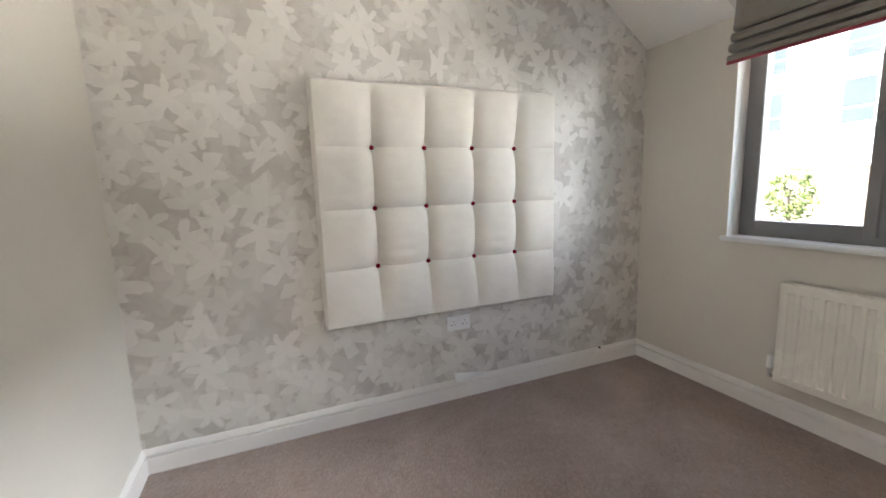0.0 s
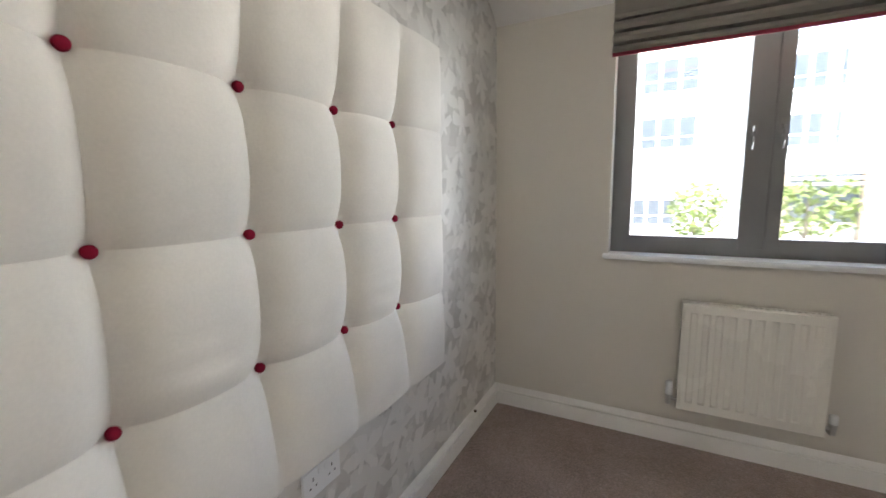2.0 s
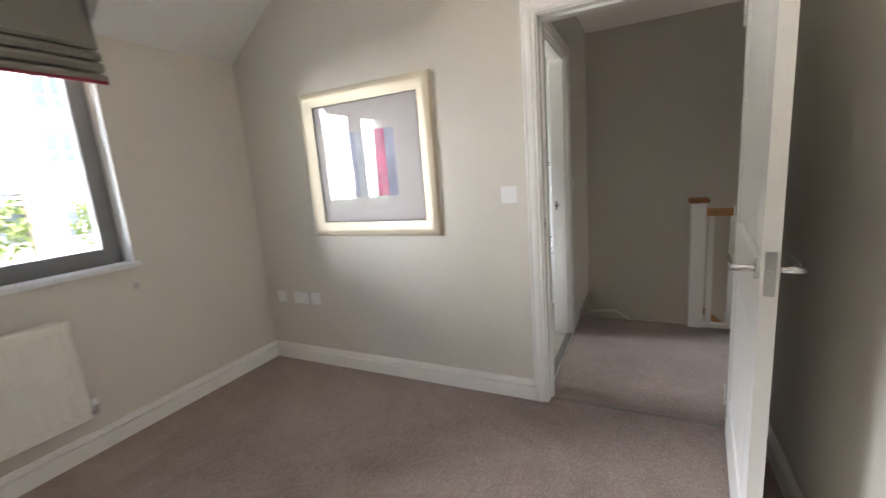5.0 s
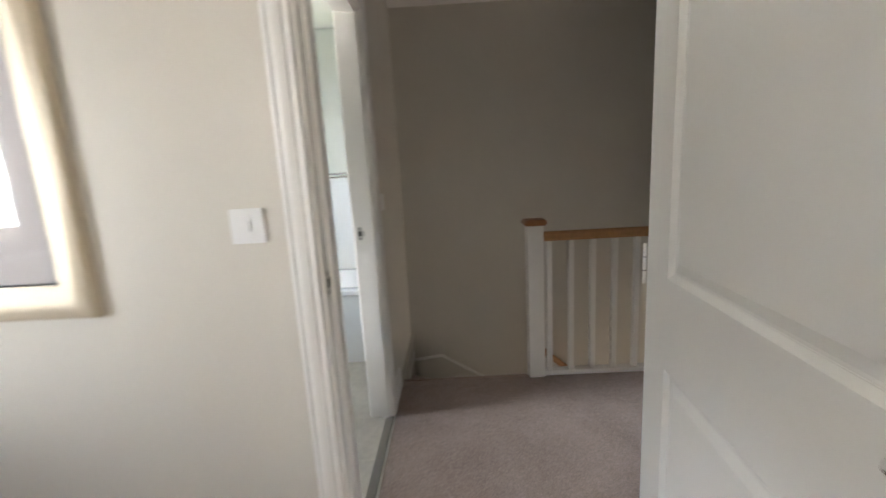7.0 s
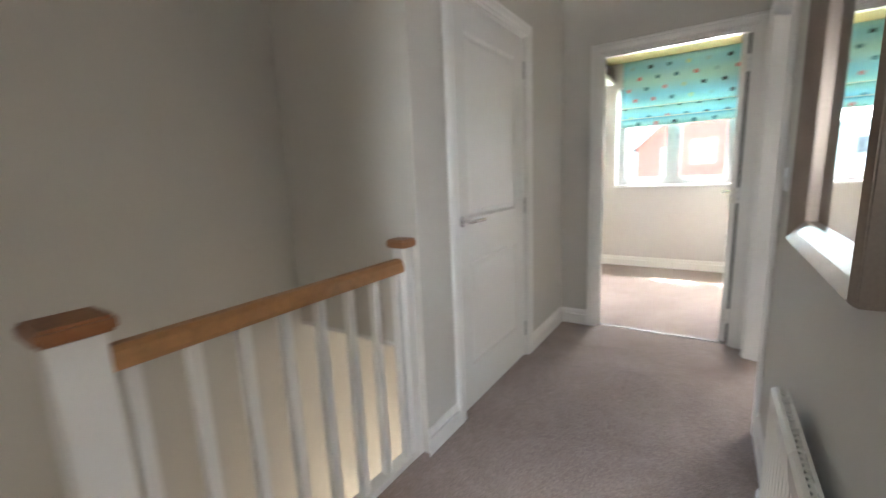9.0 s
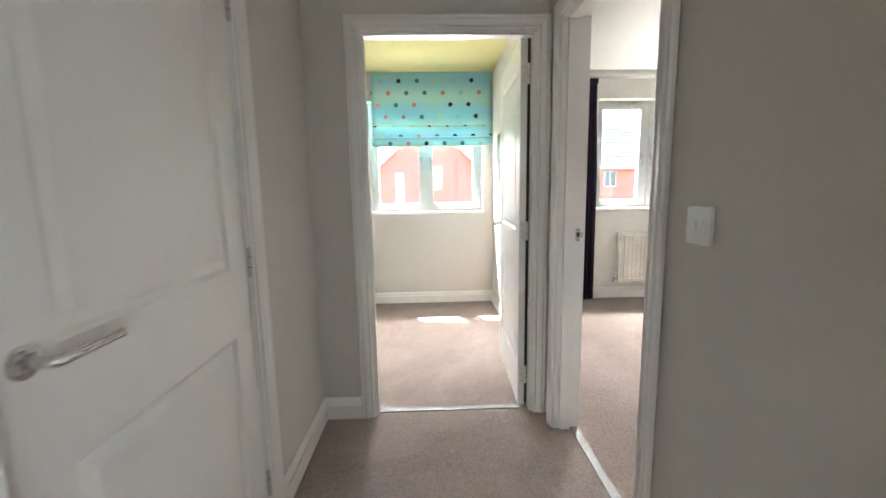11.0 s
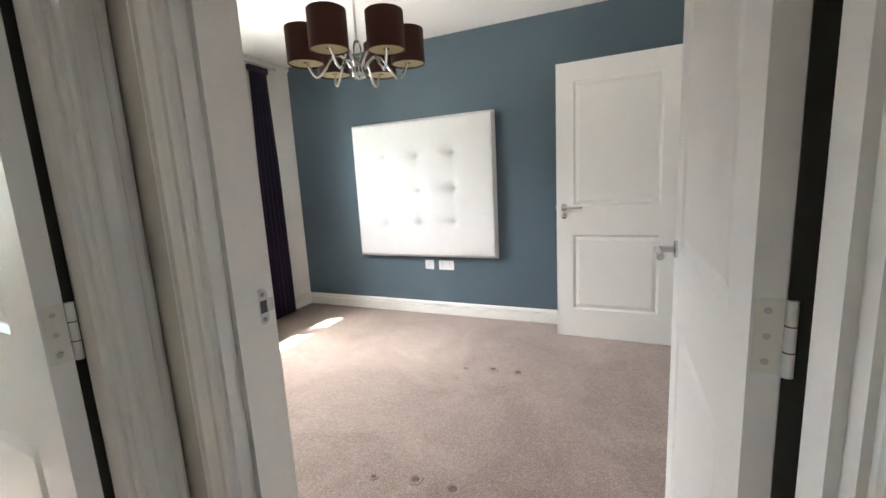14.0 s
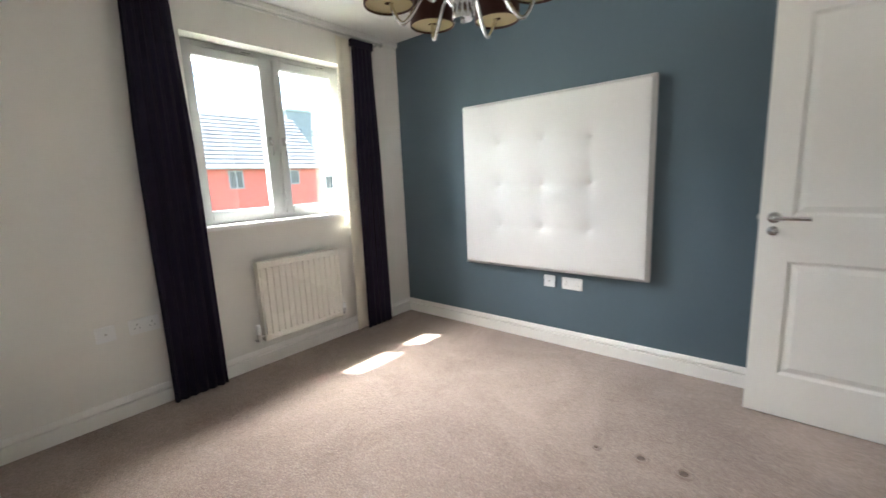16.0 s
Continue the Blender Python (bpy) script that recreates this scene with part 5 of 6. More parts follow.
def padded_headboard():
    x0, x1, z0, z1 = -7.37, -5.996, 0.55, 1.764
    dx, dz = (-7.05, -6.705, -6.362), (0.86, 1.160, 1.468)
    th = thing("headboard", pose(x0, BY, z0), "white leatherette wall-hung headboard with nine stitched dimples", "headboard")
    nx, nz = 72, 64
    bm = bmesh.new()
    grid = []
    for j in range(nz + 1):
        row = []
        for i in range(nx + 1):
            x, z = x0 + (x1 - x0) * i / nx, z0 + (z1 - z0) * j / nz
            e = min(x - x0, x1 - x, z - z0, z1 - z)
            h = 0.036 + 0.028 * math.sqrt(max(0.0, 1 - (1 - min(1, e / 0.035)) ** 2))
            inside = smoothstep((e - 0.2) / 0.15)
            for cx in dx:
                seam = math.exp(-((x - cx) / 0.016) ** 2)
                h -= 0.0030 * seam * smoothstep((min(z - dz[0], dz[2] - z) + 0.03) / 0.06)
                for cz in dz:
                    r2 = (x - cx) ** 2 + (z - cz) ** 2
                    h -= 0.018 * math.exp(-r2 / 0.018 ** 2) + 0.017 * math.exp(-r2 / 0.075 ** 2)
            for cz in dz:
                h -= 0.0022 * math.exp(-((z - cz) / 0.022) ** 2) * smoothstep((min(x - dx[0], dx[2] - x) + 0.04) / 0.08)
            h += 0.002 * inside + 0.0012 * noise.noise(Vector((x * 6, z * 7, 4.0)))
            row.append(bm.verts.new((x - x0, -h, z - z0)))
        grid.append(row)
    for a, b in zip(grid, grid[1:]):
        for i in range(nx):
            bm.faces.new((a[i], a[i + 1], b[i + 1], b[i]))
    edge = grid[0] + [r[-1] for r in grid[1:]] + grid[-1][-2::-1] + [r[0] for r in grid[-2:0:-1]]
    back = [bm.verts.new((v.co.x, -0.001, v.co.z)) for v in edge]
    for k in range(len(edge)):
        bm.faces.new((edge[k], edge[(k + 1) % len(edge)], back[(k + 1) % len(edge)], back[k]))
    part("upholstery", bm, LEATHER, th, smooth=True)
    pipe = [(0.0, -0.034, 0.0), (x1 - x0, -0.034, 0.0), (x1 - x0, -0.034, z1 - z0), (0.0, -0.034, z1 - z0), (0.0, -0.034, 0.0)]
    for k, (a, b) in enumerate(zip(pipe, pipe[1:])):
        part("piping", tube(bmesh.new(), [a, b], 0.004, 8), LEATHER, th, smooth=True)
    return th


padded_headboard()


def chandelier(x, y, hub):
    th = thing("chandelier", pose(x, y, hub), "six-armed chrome chandelier with dark brown drum shades", "chandelier")
    top = H - hub
    part("ceiling_rose", lathe(bmesh.new(), ((0.0, top - 0.045), (0.02, top - 0.045), (0.05, top - 0.02), (0.055, top)), 28), CHROME, th, smooth=True)
    part("rod", tube(bmesh.new(), [(0, 0, 0.17), (0, 0, top - 0.04)], 0.006, 12), CHROME, th, smooth=True)
    part("hub", lathe(bmesh.new(), ((0.0, -0.012), (0.008, -0.010), (0.010, 0.0), (0.034, 0.002), (0.037, 0.008), (0.037, 0.045), (0.034, 0.050), (0.016, 0.053), (0.014, 0.10), (0.010, 0.104)), 28), CHROME, th, smooth=True)
    loop = [(0.022 * math.sin(a) * (1 if a < math.pi else 1), 0.0, 0.135 - 0.05 * math.cos(a)) for a in [2 * math.pi * k / 24 for k in range(25)]]
    part("loop", tube(bmesh.new(), loop, 0.005, 8, caps=False), CHROME, th, smooth=True)
    for k in range(6):
        a = radians(35 + 60 * k)
        ca, sa = math.cos(a), math.sin(a)
        pts = []
        for i in range(25):
            t = i / 24
            r = 0.03 + 0.23 * (t + 0.10 * math.sin(math.pi * t))
            z = 0.045 + 0.062 * math.sin(math.pi * min(1, t * 2.1)) * (t < 0.48) - 0.050 * math.sin(math.pi * max(0.0, (t - 0.476) / 0.524)) * (t >= 0.476) + 0.048 * max(0.0, (t - 0.66) / 0.34) ** 1.4
            swing = 0.10 * math.sin(math.pi * t)
            pts.append((r * math.cos(a + swing), r * math.sin(a + swing), z))
        arm = part("arm", tube(bmesh.new(), pts, 0.0072, 10), CHROME, th, "curved chrome arm", smooth=True)
        ex, ey, ez = pts[-1]
        part("lamp_holder", lathe(bmesh.new(), ((0.0, 0.0), (0.016, 0.0), (0.018, 0.006), (0.013, 0.010), (0.013, 0.06), (0.0, 0.062)), 16, (ex, ey, ez)), CHROME, arm, smooth=True)
        zb = ez - 0.028
        sh = part("shade", lathe(bmesh.new(), ((0.086, zb), (0.089, zb + 0.002), (0.089, zb + 0.172), (0.086, zb + 0.174), (0.084, zb + 0.17), (0.084, zb + 0.004), (0.086, zb)), 36, (ex, ey, 0)), SHADE, th, "dark brown satin drum shade", smooth=True)
        part("diffuser", lathe(bmesh.new(), ((0.016, zb + 0.008), (0.084, zb + 0.008), (0.084, zb + 0.010), (0.016, zb + 0.010)), 36, (ex, ey, 0)), SHADE_IN, sh, "olive lining disc", smooth=True)
    return th


chandelier(-6.302, 1.346, 1.772)


def curtain(x, y0, y1, z0, z1, lining, label):
    """A drawn-back curtain hanging in folds; the lining turns out along the window's edge."""
    th = thing("curtain", pose(x, y0, z0), label, "curtain")
    w, nz = y1 - y0, 26
    folds = max(4, round(w / 0.052))
    ny = folds * 8
    bm = bmesh.new()
    grid = []
    for j in range(nz + 1):
        t = j / nz
        pinch = 1 - 0.18 * smoothstep((t - 0.55) / 0.45)
        row = []
        for i in range(ny + 1):
            s = i / ny
            ph = 2 * math.pi * folds * s
            amp = 0.026 * (1 - 0.35 * t) * (0.75 + 0.5 * noise.noise(Vector((s * 5, 1.7, t * 0.8))))
            dx = amp * math.sin(ph + 0.5 * noise.noise(Vector((s * 4, t * 1.3, 5.0))))
            dy = 0.007 * math.sin(2 * ph) + (s - 0.5) * w * pinch + w / 2 + 0.012 * (t - 0.5) * math.sin(3 * s + y0)
            row.append(bm.verts.new((dx, dy, (z1 - z0) * t)))
        grid.append(row)
    for a, b in zip(grid, grid[1:]):
        for i in range(ny):
            bm.faces.new((a[i], a[i + 1], b[i + 1], b[i]))
    cl = part("cloth", bm, CURTAIN, th, smooth=True)
    cl.modifiers.new("thickness", "SOLIDIFY").thickness = 0.004
    part("heading_tape", boxes((-0.016, 0.016, w * 0.08, w * 0.92, z1 - z0 - 0.05, z1 - z0)), CURTAIN, th)
    if lining:
        bm = bmesh.new()
        grid = []
        for j in range(nz + 1):
            t = j / nz
            row = []
            for i in range(11):
                s = i / 10
                row.append(bm.verts.new((-0.028 + 0.012 * math.sin(5 * s + 1.2) + 0.008 * noise.noise(Vector((s * 3, t * 3, 1))), lining[0] + (lining[1] - lining[0]) * s + 0.02 * (1 - t) * (1 if lining[0] > 0 else -1) * 0, (z1 - z0) * t + 0.004)))
            grid.append(row)
        for a, b in zip(grid, grid[1:]):
            for i in range(10):
                bm.faces.new((a[i], a[i + 1], b[i + 1], b[i]))
        ln = part("lining", bm, LINING, th, "cream lining turned outwards", smooth=True)
        ln.modifiers.new("thickness", "SOLIDIFY").thickness = 0.002
    return th


CX = BX + 0.085
curtain(CX, 0.755, 1.045, 0.012, 2.31, None, "floor-length aubergine curtain drawn back beside the window")
curtain(CX, 2.205, 2.46, 0.012, 2.31, (-0.10, 0.04), "floor-length aubergine curtain drawn back, cream lining showing")
pole = thing("curtain_pole", pose(CX, 0.687, 2.326), "thin steel curtain pole with small ball ends", "curtain pole")
part("pole", tube(bmesh.new(), [(0, 0, 0), (0, 1.84, 0)], 0.0075, 12), STEEL, pole, smooth=True)
for y in (-0.01, 1.85):
    part("finial", lathe(bmesh.new(), ((0.0, -0.018), (0.012, -0.013), (0.018, 0.0), (0.012, 0.013), (0.0, 0.018)), 16, (0, y, 0), "y"), STEEL, pole, smooth=True)
for y in (0.03, 1.81):
    part("bracket", tube(bmesh.new(), [(BX - CX, y, -0.01), (0, y, -0.01), (0, y, 0.0)], 0.006, 8), STEEL, pole)
for y0_, n_ in ((0.10, 6), (1.55, 6)):
    for k in range(n_):
        part("ring", lathe(bmesh.new(), ((0.013, -0.002), (0.016, -0.002), (0.016, 0.002), (0.013, 0.002), (0.013, -0.002)), 16, (0, y0_ + 0.04 * k, -0.006), "y"), STEEL, pole, smooth=True)
radiator(pose(BX + 0.001, 1.955, 0.185, 0, 0, -90), 0.636, 0.55, 14, "white panel radiator on the wall under the window", dip=0.0105)
socket(pose(BX + 0.001, 0.508, 0.49, 0, 0, -90), 0.086, "white plastic aerial socket on the white wall", "socket", "aerial")
socket(pose(BX + 0.001, 0.683, 0.492, 0, 0, -90), 0.146, "white plastic double socket on the white wall", "socket")
socket(pose(-6.66, BY - 0.001, 0.468, 0, 0, 180), 0.086, "white plastic single plate on the slate wall", "socket", "aerial")
socket(pose(-6.492, BY - 0.001, 0.466, 0, 0, 180), 0.146, "white plastic double socket on the slate wall", "socket")
tagged(part("coving", boxes((BX, BX + 0.035, 0.016, BY, H - 0.05, H)), CEILING, bevel=0.012), "plain white batten where wall meets ceiling", "coving", kind="structure")
socket(pose(EBX - 0.001, 1.45, 1.15, 0, 0, 90), 0.086, "white plastic single light switch beside the shower room", "light switch", "switch")


# Pile darkened by colour: the floor has no pit to shade the dent.
CARPET_FLAT_SHADED = mat("shaded_flattened_carpet_pile", (0.13, 0.095, 0.078), 0.95, var=0.3, big=20, fine=150, bump=0.4)


def dent(x, y, r):
    th = thing("carpet_dent", pose(x, y, 0.0), "round dent pressed in the carpet by a furniture foot", "carpet dent", group="carpet dents")
    part("ring", lathe(bmesh.new(), ((r * 1.5, 0.0005), (r * 1.15, 0.006), (r * 0.9, 0.005), (r * 0.75, 0.0015), (0.0, 0.001)), 18), CARPET, th, smooth=True)
    part("hollow", lathe(bmesh.new(), ((r * 0.72, 0.0022), (0.0, 0.0022)), 16), CARPET_FLAT_SHADED, th, "flattened pile, darkened to paint the dent's shade")


for x, y, r in ((-5.783, 1.83, 0.024), (-5.62, 1.832, 0.026), (-5.805, 0.771, 0.024), (-5.64, 0.774, 0.026), (-5.98, 0.727, 0.015), (-5.96, 1.79, 0.013)):
    dent(x, y, r)

# ---- outside ----
GZ = -2.75
tagged(part("ground", boxes((-400, 400, -400, 400, GZ - 0.3, GZ)), GRASS), "grass and verge running to the horizon", "ground", kind="structure")
tagged(part("road_back", boxes((-17.5, -11.5, -80, 80, GZ, GZ + 0.02)), ASPHALT), "grey asphalt road between the houses", "road", kind="structure")
tagged(part("road_front", boxes((6.5, 12.5, -80, 80, GZ, GZ + 0.02)), ASPHALT), "grey asphalt road in front of the flats", "road", kind="structure")


# Pale so that sunlight bounces up into the papered bedroom; mostly out of view.
tagged(part("pavement", boxes((0.31, 6.5, -80, 80, GZ, GZ + 0.12), (12.5, 21.7, -80, 80, GZ, GZ + 0.12)), BOUNCE_PAVING), "pale concrete paving, mostly unseen, added to bounce sunlight indoors", "pavement", kind="structure")


def gable_house(name, x_face, y0, y1, eave, ridge, depth, along, label, wins, walls=None):
    """A brick house. along 'x': the gable faces the windows; 'y': the roof slope does. Its face lies on x_face and it runs away from it."""
    th = thing(name, pose(x_face, y0, GZ), label, "house", kind="")
    w, e, r = y1 - y0, eave - GZ, ridge - GZ
    bm = bmesh.new()
    if along == "x":
        a = [(0, 0, 0), (0, w, 0), (0, w, e), (0, w / 2, r), (0, 0, e)]
        lo, hi = [bm.verts.new(p) for p in a], [bm.verts.new((-depth, p[1], p[2])) for p in a]
    else:
        a = [(0, 0, 0), (0, 0, e), (-depth / 2, 0, r), (-depth, 0, e), (-depth, 0, 0)]
        lo, hi = [bm.verts.new(p) for p in a], [bm.verts.new((p[0], w, p[2])) for p in a]
    bm.faces.new(lo)
    bm.faces.new(hi[::-1])
    for k in range(5):
        bm.faces.new((lo[k], lo[(k + 1) % 5], hi[(k + 1) % 5], hi[k]))
    part("wall", bm, walls or BRICK, th)
    bm = bmesh.new()
    o, n = 0.3, 14
    if along == "x":
        slopes = [((0.25, -o, e - o * (r - e) / (w / 2)), (0.25, w / 2, r), -depth - 0.25, 1), ((0.25, w + o, e - o * (r - e) / (w / 2)), (0.25, w / 2, r), -depth - 0.25, 1)]
        for lo_, hi_, far, _ in slopes:
            for k in range(n):
                a0, a1 = k / n, (k + 1) / n
                y_a, y_b = lo_[1] + (hi_[1] - lo_[1]) * a0, lo_[1] + (hi_[1] - lo_[1]) * a1
                z_a, z_b = lo_[2] + (hi_[2] - lo_[2]) * a0, lo_[2] + (hi_[2] - lo_[2]) * a1
                vs = [bm.verts.new(p) for p in ((0.25, y_a, z_a + 0.10), (far, y_a, z_a + 0.10), (far, y_b, z_b + 0.06), (0.25, y_b, z_b + 0.06), (0.25, y_a, z_a + 0.0), (far, y_a, z_a + 0.0))]
                bm.faces.new(vs[:4])
                bm.faces.new((vs[0], vs[1], vs[5], vs[4]))
    else:
        for lo_, hi_ in (((o, e - o * (r - e) / (depth / 2)), (-depth / 2, r)), ((-depth - o, e - o * (r - e) / (depth / 2)), (-depth / 2, r))):
            for k in range(n):
                a0, a1 = k / n, (k + 1) / n
                x_a, x_b = lo_[0] + (hi_[0] - lo_[0]) * a0, lo_[0] + (hi_[0] - lo_[0]) * a1
                z_a, z_b = lo_[1] + (hi_[1] - lo_[1]) * a0, lo_[1] + (hi_[1] - lo_[1]) * a1
                vs = [bm.verts.new(p) for p in ((x_a, -0.2, z_a + 0.10), (x_a, w + 0.2, z_a + 0.10), (x_b, w + 0.2, z_b + 0.06), (x_b, -0.2, z_b + 0.06), (x_a, -0.2, z_a), (x_a, w + 0.2, z_a))]
                bm.faces.new(vs[:4])
                bm.faces.new((vs[0], vs[1], vs[5], vs[4]))
    part("roof", bm, ROOF_TILE, th, "pale grey tiled roof")
    if along == "x":
        for ya, yb in ((-o, w / 2), (w + o, w / 2)):
            za = e - o * (r - e) / (w / 2)
            q = bmesh.new()
            ring = [[q.verts.new((x, y, z + dz)) for x, dz in ((0.22, -0.16), (0.27, -0.16), (0.27, 0.03), (0.22, 0.03))] for y, z in ((ya, za), (yb, r))]
            for k in range(4):
                q.faces.new((ring[0][k], ring[0][(k + 1) % 4], ring[1][(k + 1) % 4], ring[1][k]))
            q.faces.new(ring[0][::-1])
            q.faces.new(ring[1])
            part("bargeboard", q, FRAME_LIGHT, th)
    else:
        part("gutter", tube(bmesh.new(), [(o + 0.05, -0.2, e - 0.22), (o + 0.05, w + 0.2, e - 0.22)], 0.06, 8), FRAME_LIGHT, th, smooth=True)
    for y, z, ww, hh in wins:
        y, z = y - y0, z - GZ
        fr = part("window", boxes((-0.05, 0.03, y, y + ww, z, z + hh)), FRAME_GREY, th)
        part("pane", boxes((0.02, 0.035, y + 0.06, y + ww / 2 - 0.03, z + 0.06, z + hh - 0.06)), WIN_DARK, fr)
        part("pane", boxes((0.02, 0.035, y + ww / 2 + 0.03, y + ww - 0.06, z + 0.06, z + hh - 0.06)), WIN_DARK, fr)
    return th


near_house = gable_house("house", -23.0, -3.25, 1.75, 2.2, 4.5, 9.0, "x", "red brick house with a tiled gable roof across the road", ((-2.3, 1.19, 0.42, 0.82), (0.2, -2.0, 1.2, 1.2)))
part("window_panel", boxes((-0.02, 0.03, 0.95, 1.37, 0.42 - GZ, 1.17 - GZ)), FRAME_GREY, near_house, "grey panel below the window")
part("wall_plate", boxes((0.0, 0.04, 2.46, 2.64, 1.54 - GZ, 1.91 - GZ)), PLASTIC, near_house, "small white plate on the brick")
gable_house("house", -23.5, 2.6, 12.2, 2.3, 4.65, 5.0, "y", "red brick house with a long pale tiled roof across the road", ((7.7, 1.2, 0.62, 0.78), (10.05, 1.3, 0.94, 0.68), (4.4, 1.2, 0.9, 0.78), (5.0, -2.0, 1.2, 1.2), (8.6, -2.0, 1.2, 1.2)))
gable_house("house", -34.0, 18.9, 24.0, 2.1, 3.9, 6.0, "x", "white rendered house beyond the brick houses", ((19.6, 0.9, 0.8, 1.0),), WHITE_RENDER)


def block(name, x_face, side, y0, y1, z1, depth, material, storeys, label, pitch=3.6, ww=2.0, hh=1.9, first=2.2):
    """A block of flats whose face lies on x_face and looks along side."""
    th = thing(name, pose(x_face, y0, GZ), label, "block of flats")
    w = y1 - y0
    p = sorted((0.0, -side * depth))
    part("wall", boxes((p[0], p[1], 0, w, 0, z1 - GZ)), material, th)
    part("parapet", boxes((p[0] - 0.2, p[1] + 0.2, -0.2, w + 0.2, z1 - GZ, z1 - GZ + 0.35)), FRAME_LIGHT, th)
    for j in range(storeys):
        z = first + 3.05 * j
        k = 0
        while pitch * k + 1.0 + ww < w:
            y = pitch * k + 1.0
            a = sorted((side * 0.0, side * 0.16))
            fr = part("window", boxes((a[0], a[1], y, y + ww, z, z + hh)), FRAME_LIGHT, th)
            b = sorted((side * 0.15, side * 0.17))
            part("pane", boxes((b[0], b[1], y + 0.08, y + ww / 2 - 0.04, z + 0.7, z + hh - 0.08)), HAZE_GLASS, fr)
            part("pane", boxes((b[0], b[1], y + ww / 2 + 0.04, y + ww - 0.08, z + 0.08, z + hh - 0.08)), HAZE_GLASS, fr)
            part("pane", boxes((b[0], b[1], y + 0.08, y + ww / 2 - 0.04, z + 0.08, z + 0.62)), HAZE_GLASS, fr)
            k += 1
    return th




def flats(y0, y1, top, x, wins, label, brick_top=None):
    """A rendered block of flats facing the papered bedroom. wins: (y0, y1, z0, z1, lights)."""
    th = thing("apartment_block", pose(x, y0, GZ), label, "block of flats")
    w = y1 - y0
    part("wall", boxes((0.0, 11.0, 0.0, w, 0.0, top - GZ)), WHITE_RENDER, th)
    part("parapet", boxes((-0.18, 11.2, 0.0, w, top - GZ, top - GZ + 0.22)), FRAME_LIGHT, th, bevel=0.03)
    if brick_top is not None:
        part("brick_storey", boxes((-0.12, -0.004, 0.0, w, 0.0, brick_top - GZ)), BUFF_BRICK, th)
        part("string_course", boxes((-0.18, -0.004, 0.0, w, brick_top - GZ, brick_top - GZ + 0.12)), WHITE_RENDER, th)
    for a, b, lo, hi, lights in wins:
        a, b, lo, hi = a - y0, b - y0, lo - GZ, hi - GZ
        fr = part("window", boxes((-0.05, 0.02, a, b, lo, hi)), GLOSS, th)
        part("sill", boxes((-0.14, 0.0, a - 0.05, b + 0.05, lo - 0.07, lo)), GLOSS, fr)
        step = (b - a) / lights
        for k in range(lights):
            p, q = a + k * step + 0.07, a + (k + 1) * step - 0.07
            split = lo + (hi - lo) * 0.36
            part("pane", boxes((-0.06, -0.045, p, q, split + 0.04, hi - 0.07)), HAZE_GLASS, fr)
            part("pane", boxes((-0.06, -0.045, p, q, lo + 0.07, split - 0.04)), HAZE_GLASS, fr)
    return th


ROWS = ((3.3, 4.9), (6.05, 7.7))
flats(-2.45, 8.6, 9.3, 22.0, [(a, b, lo, hi, 3) for lo, hi in ROWS for a, b in ((0.25, 2.8), (5.0, 7.8))] + [(0.92, 3.02, -0.6, 0.8, 3)], "white rendered block of flats with three-light windows")
wing = flats(-16.0, -2.47, 7.85, 22.2, [(a, b, lo, hi, n) for lo, hi in ((3.1, 4.6), (5.6, 7.2)) for a, b, n in ((-4.6, -3.3, 2), (-5.25, -4.88, 1), (-8.6, -7.3, 2), (-9.3, -8.9, 1), (-12.6, -11.3, 2))] + [(-9.4, -7.4, -0.4, 0.9, 3)], "lower white rendered wing of the flats")
porch = part("entrance", boxes((-0.03, 0.0, 16.0 - 6.1, 16.0 - 3.35, -0.3 - GZ, 1.84 - GZ)), HAZE_GLASS, wing, "glazed entrance between buff posts")
for y in (16.0 - 6.25, 16.0 - 3.45):
    part("post", boxes((-0.5, -0.03, y, y + 0.22, 0.1, 1.95 - GZ)), BUFF_BRICK, porch)
for z in (1.35, 1.6, 1.85):
    part("slat", boxes((-0.5, -0.42, 16.0 - 6.03, 16.0 - 3.45, z - GZ, z - GZ + 0.1)), GLOSS, porch)
flats(8.62, 24.0, 9.3, 21.8, [(a, a + 1.25, lo, hi, 1) for lo, hi in ((3.5, 5.5), (6.3, 8.3)) for a in (10.1, 13.6, 17.1, 20.6)], "white rendered block of flats over a buff brick ground storey", 1.64)
block("apartment_block", -70.0, 1, 37.7, 44.2, 13.6, 8, PALE_BLOCK, 4, "tall pale grey block of flats in the distance", 3.2, 1.6, 1.5, 3.0)
block("apartment_block", -70.0, 1, 17.0, 24.3, 16.7, 8, PALE_BLOCK, 5, "pale grey tower in the distance", 3.2, 1.6, 1.5, 3.0)
block("apartment_block", -45.0, 1, -14.0, -6.6, 3.6, 8, WHITE_RENDER, 2, "low white building beyond the brick house", 3.2, 1.4, 1.3, 1.2)
dp = thing("drainpipe", pose(21.55, 10.9, GZ + 0.12), "white drainpipe on the buff brick wall", "drainpipe")
part("pipe", tube(bmesh.new(), [(0, 0, 0), (0, 0, 4.2)], 0.09, 10), GLOSS, dp, smooth=True)


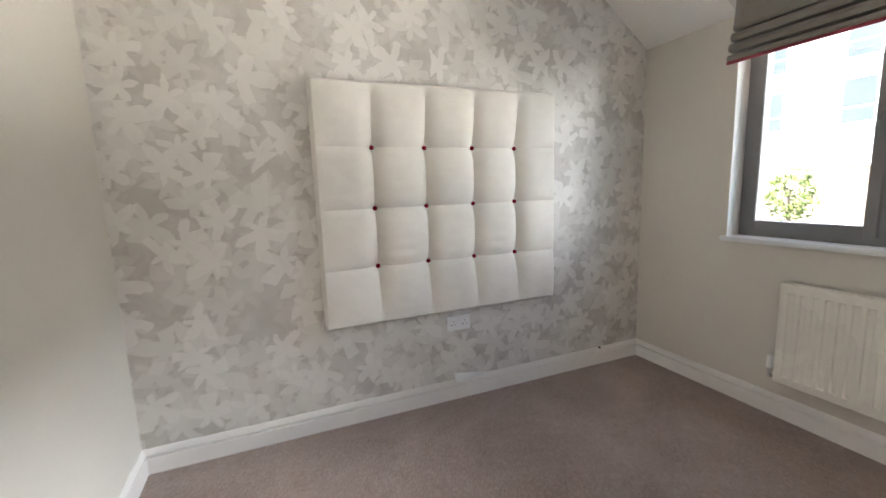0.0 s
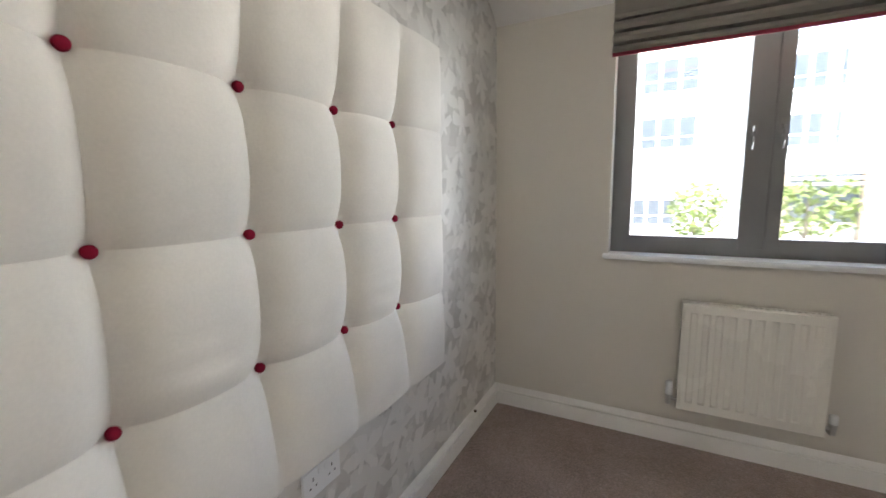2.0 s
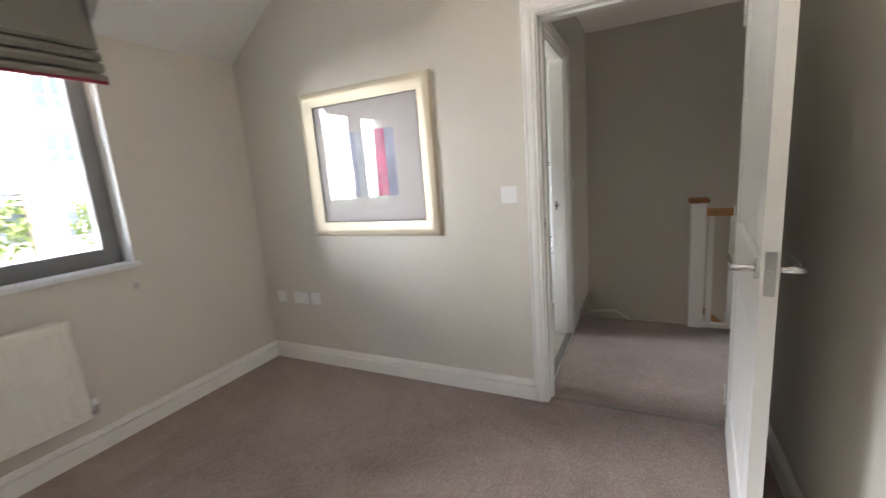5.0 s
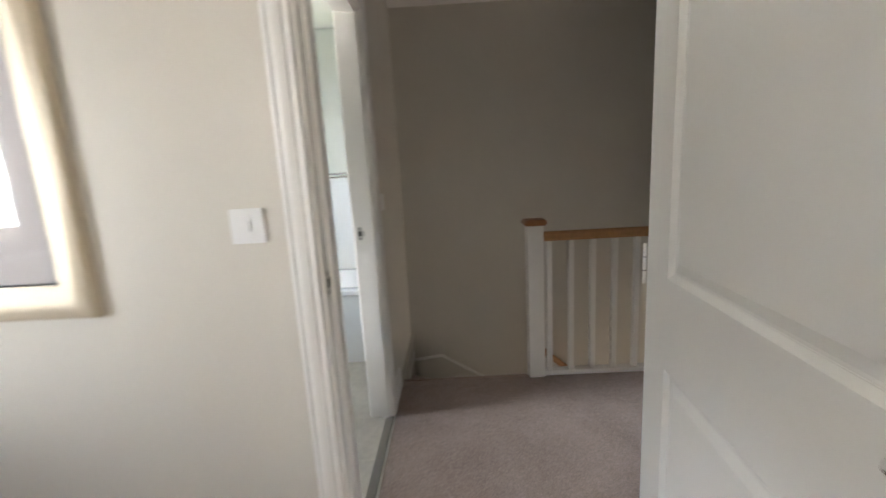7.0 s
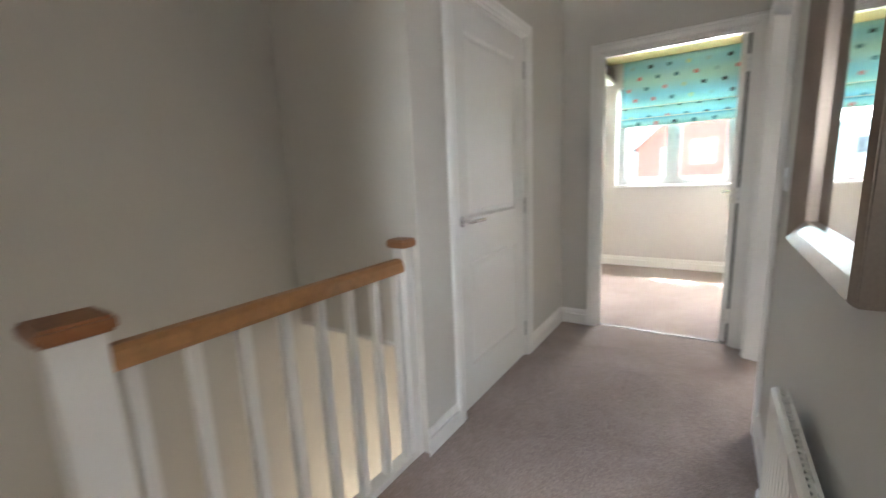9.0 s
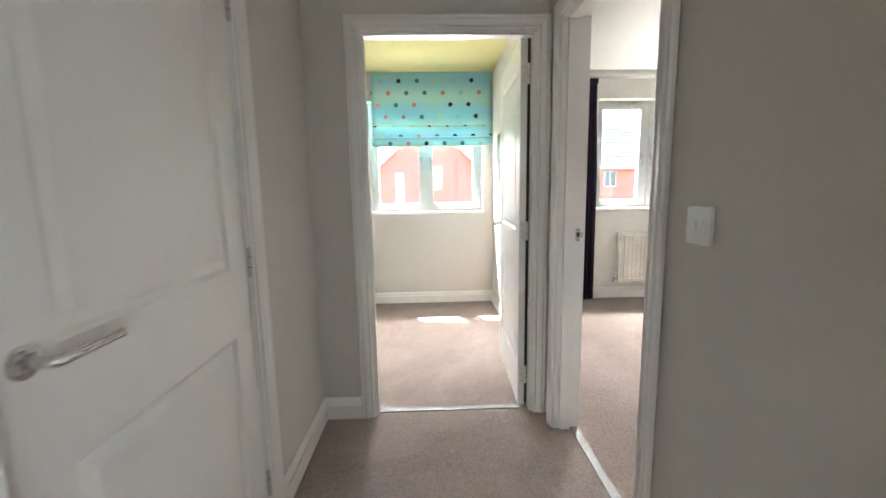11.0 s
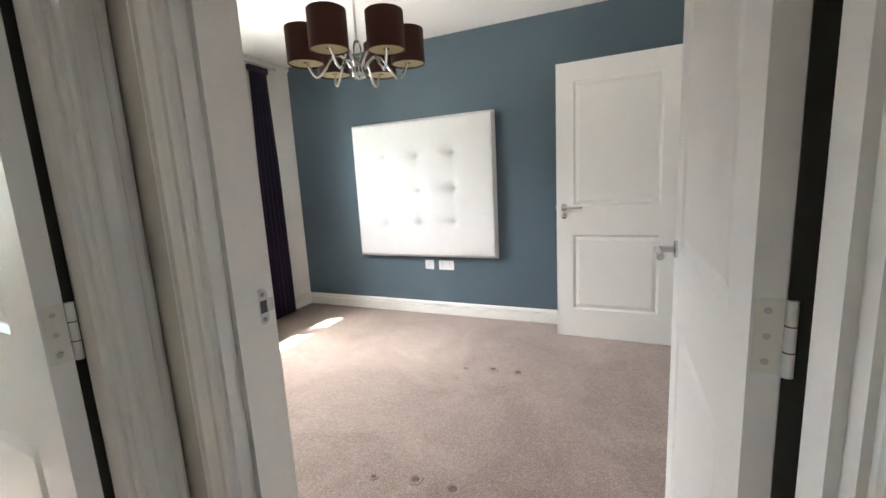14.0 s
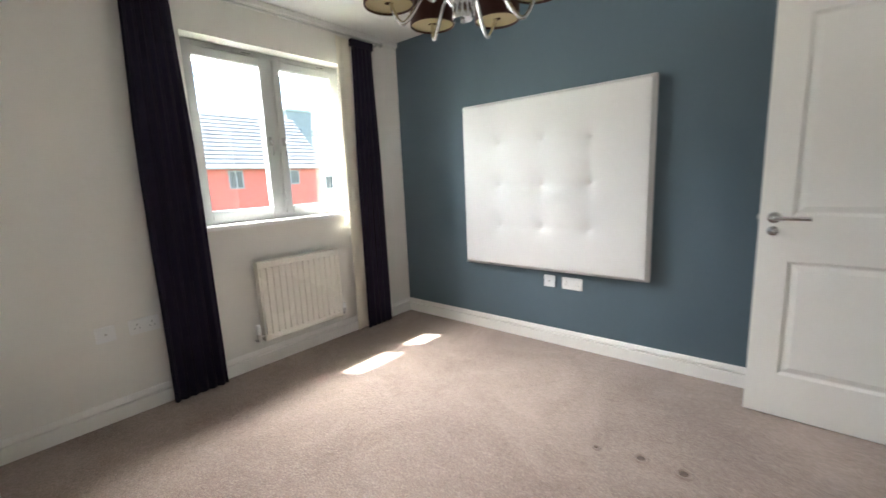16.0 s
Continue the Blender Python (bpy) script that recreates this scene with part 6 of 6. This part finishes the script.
def tree(x, y, h, r, seed):
    rnd = random.Random(seed)
    th = thing("tree", pose(x, y, GZ), "small leafy green street tree", "tree", group="street trees")
    part("trunk", tube(bmesh.new(), [(0, 0, 0), (0.05, 0.02, h * 0.4), (0.0, 0.06, h * 0.75)], [0.09, 0.07, 0.03], 8), BARK, th, smooth=True)
    bm = bmesh.new()
    for _ in range(6):
        a, t = rnd.uniform(0, 6.28), rnd.uniform(0.35, 0.6)
        tube(bm, [(0.03, 0.02, h * t), (0.5 * r * math.cos(a), 0.5 * r * math.sin(a), h * (t + 0.18)), (0.85 * r * math.cos(a), 0.85 * r * math.sin(a), h * (t + 0.3))], [0.03, 0.02, 0.008], 5)
    part("limbs", bm, BARK, th)
    bm = bmesh.new()
    for _ in range(900):
        d = Vector((rnd.gauss(0, 1), rnd.gauss(0, 1), rnd.gauss(0, 1))).normalized() * (rnd.uniform(0.25, 1.0) ** 0.5)
        c = Vector((d.x * r, d.y * r, h * 0.70 + d.z * h * 0.25)) + Vector((0, 0, 0.25 * noise.noise(d * 2.2)))
        if noise.noise(d * 2.6 + Vector((seed, 0, 0))) < -0.18:
            continue
        u = Vector((rnd.gauss(0, 1), rnd.gauss(0, 1), rnd.gauss(0, 1))).normalized()
        v = u.orthogonal().normalized()
        s = rnd.uniform(0.07, 0.15)
        bm.faces.new([bm.verts.new(c + q) for q in (u * s, v * s * 0.55, -u * s, -v * s * 0.55)])
    part("crown", bm, LEAF, th)
    return th


for x, y, h, r, s in ((16.0, 10.0, 4.7, 0.85, 1), (16.0, 4.5, 4.7, 1.05, 2), (16.0, 0.5, 4.6, 1.0, 3), (16.0, -2.8, 4.8, 1.45, 4), (16.0, -6.3, 4.7, 1.1, 5), (17.0, 14.5, 4.7, 1.1, 6)):
    tree(x, y, h, r, s)

# ---- bathroom floor tiles ----
tile_mesh = None
floor_ob = bpy.data.objects["floor_bathroom"]
for i in range(6):
    for j in range(4):
        if tile_mesh is None:
            ob = part("tile", boxes((0.0, 0.326, 0.0, 0.326, 0.0, 0.004)), TILE_FLOOR, floor_ob, bevel=0.0)
            tile_mesh = ob.data
        else:
            ob = new("tile", tile_mesh)
            ob.parent = floor_ob
        ob.location = (BWX + 0.03 + 0.33 * i, -1.62 + 0.33 * j, 0.0015)
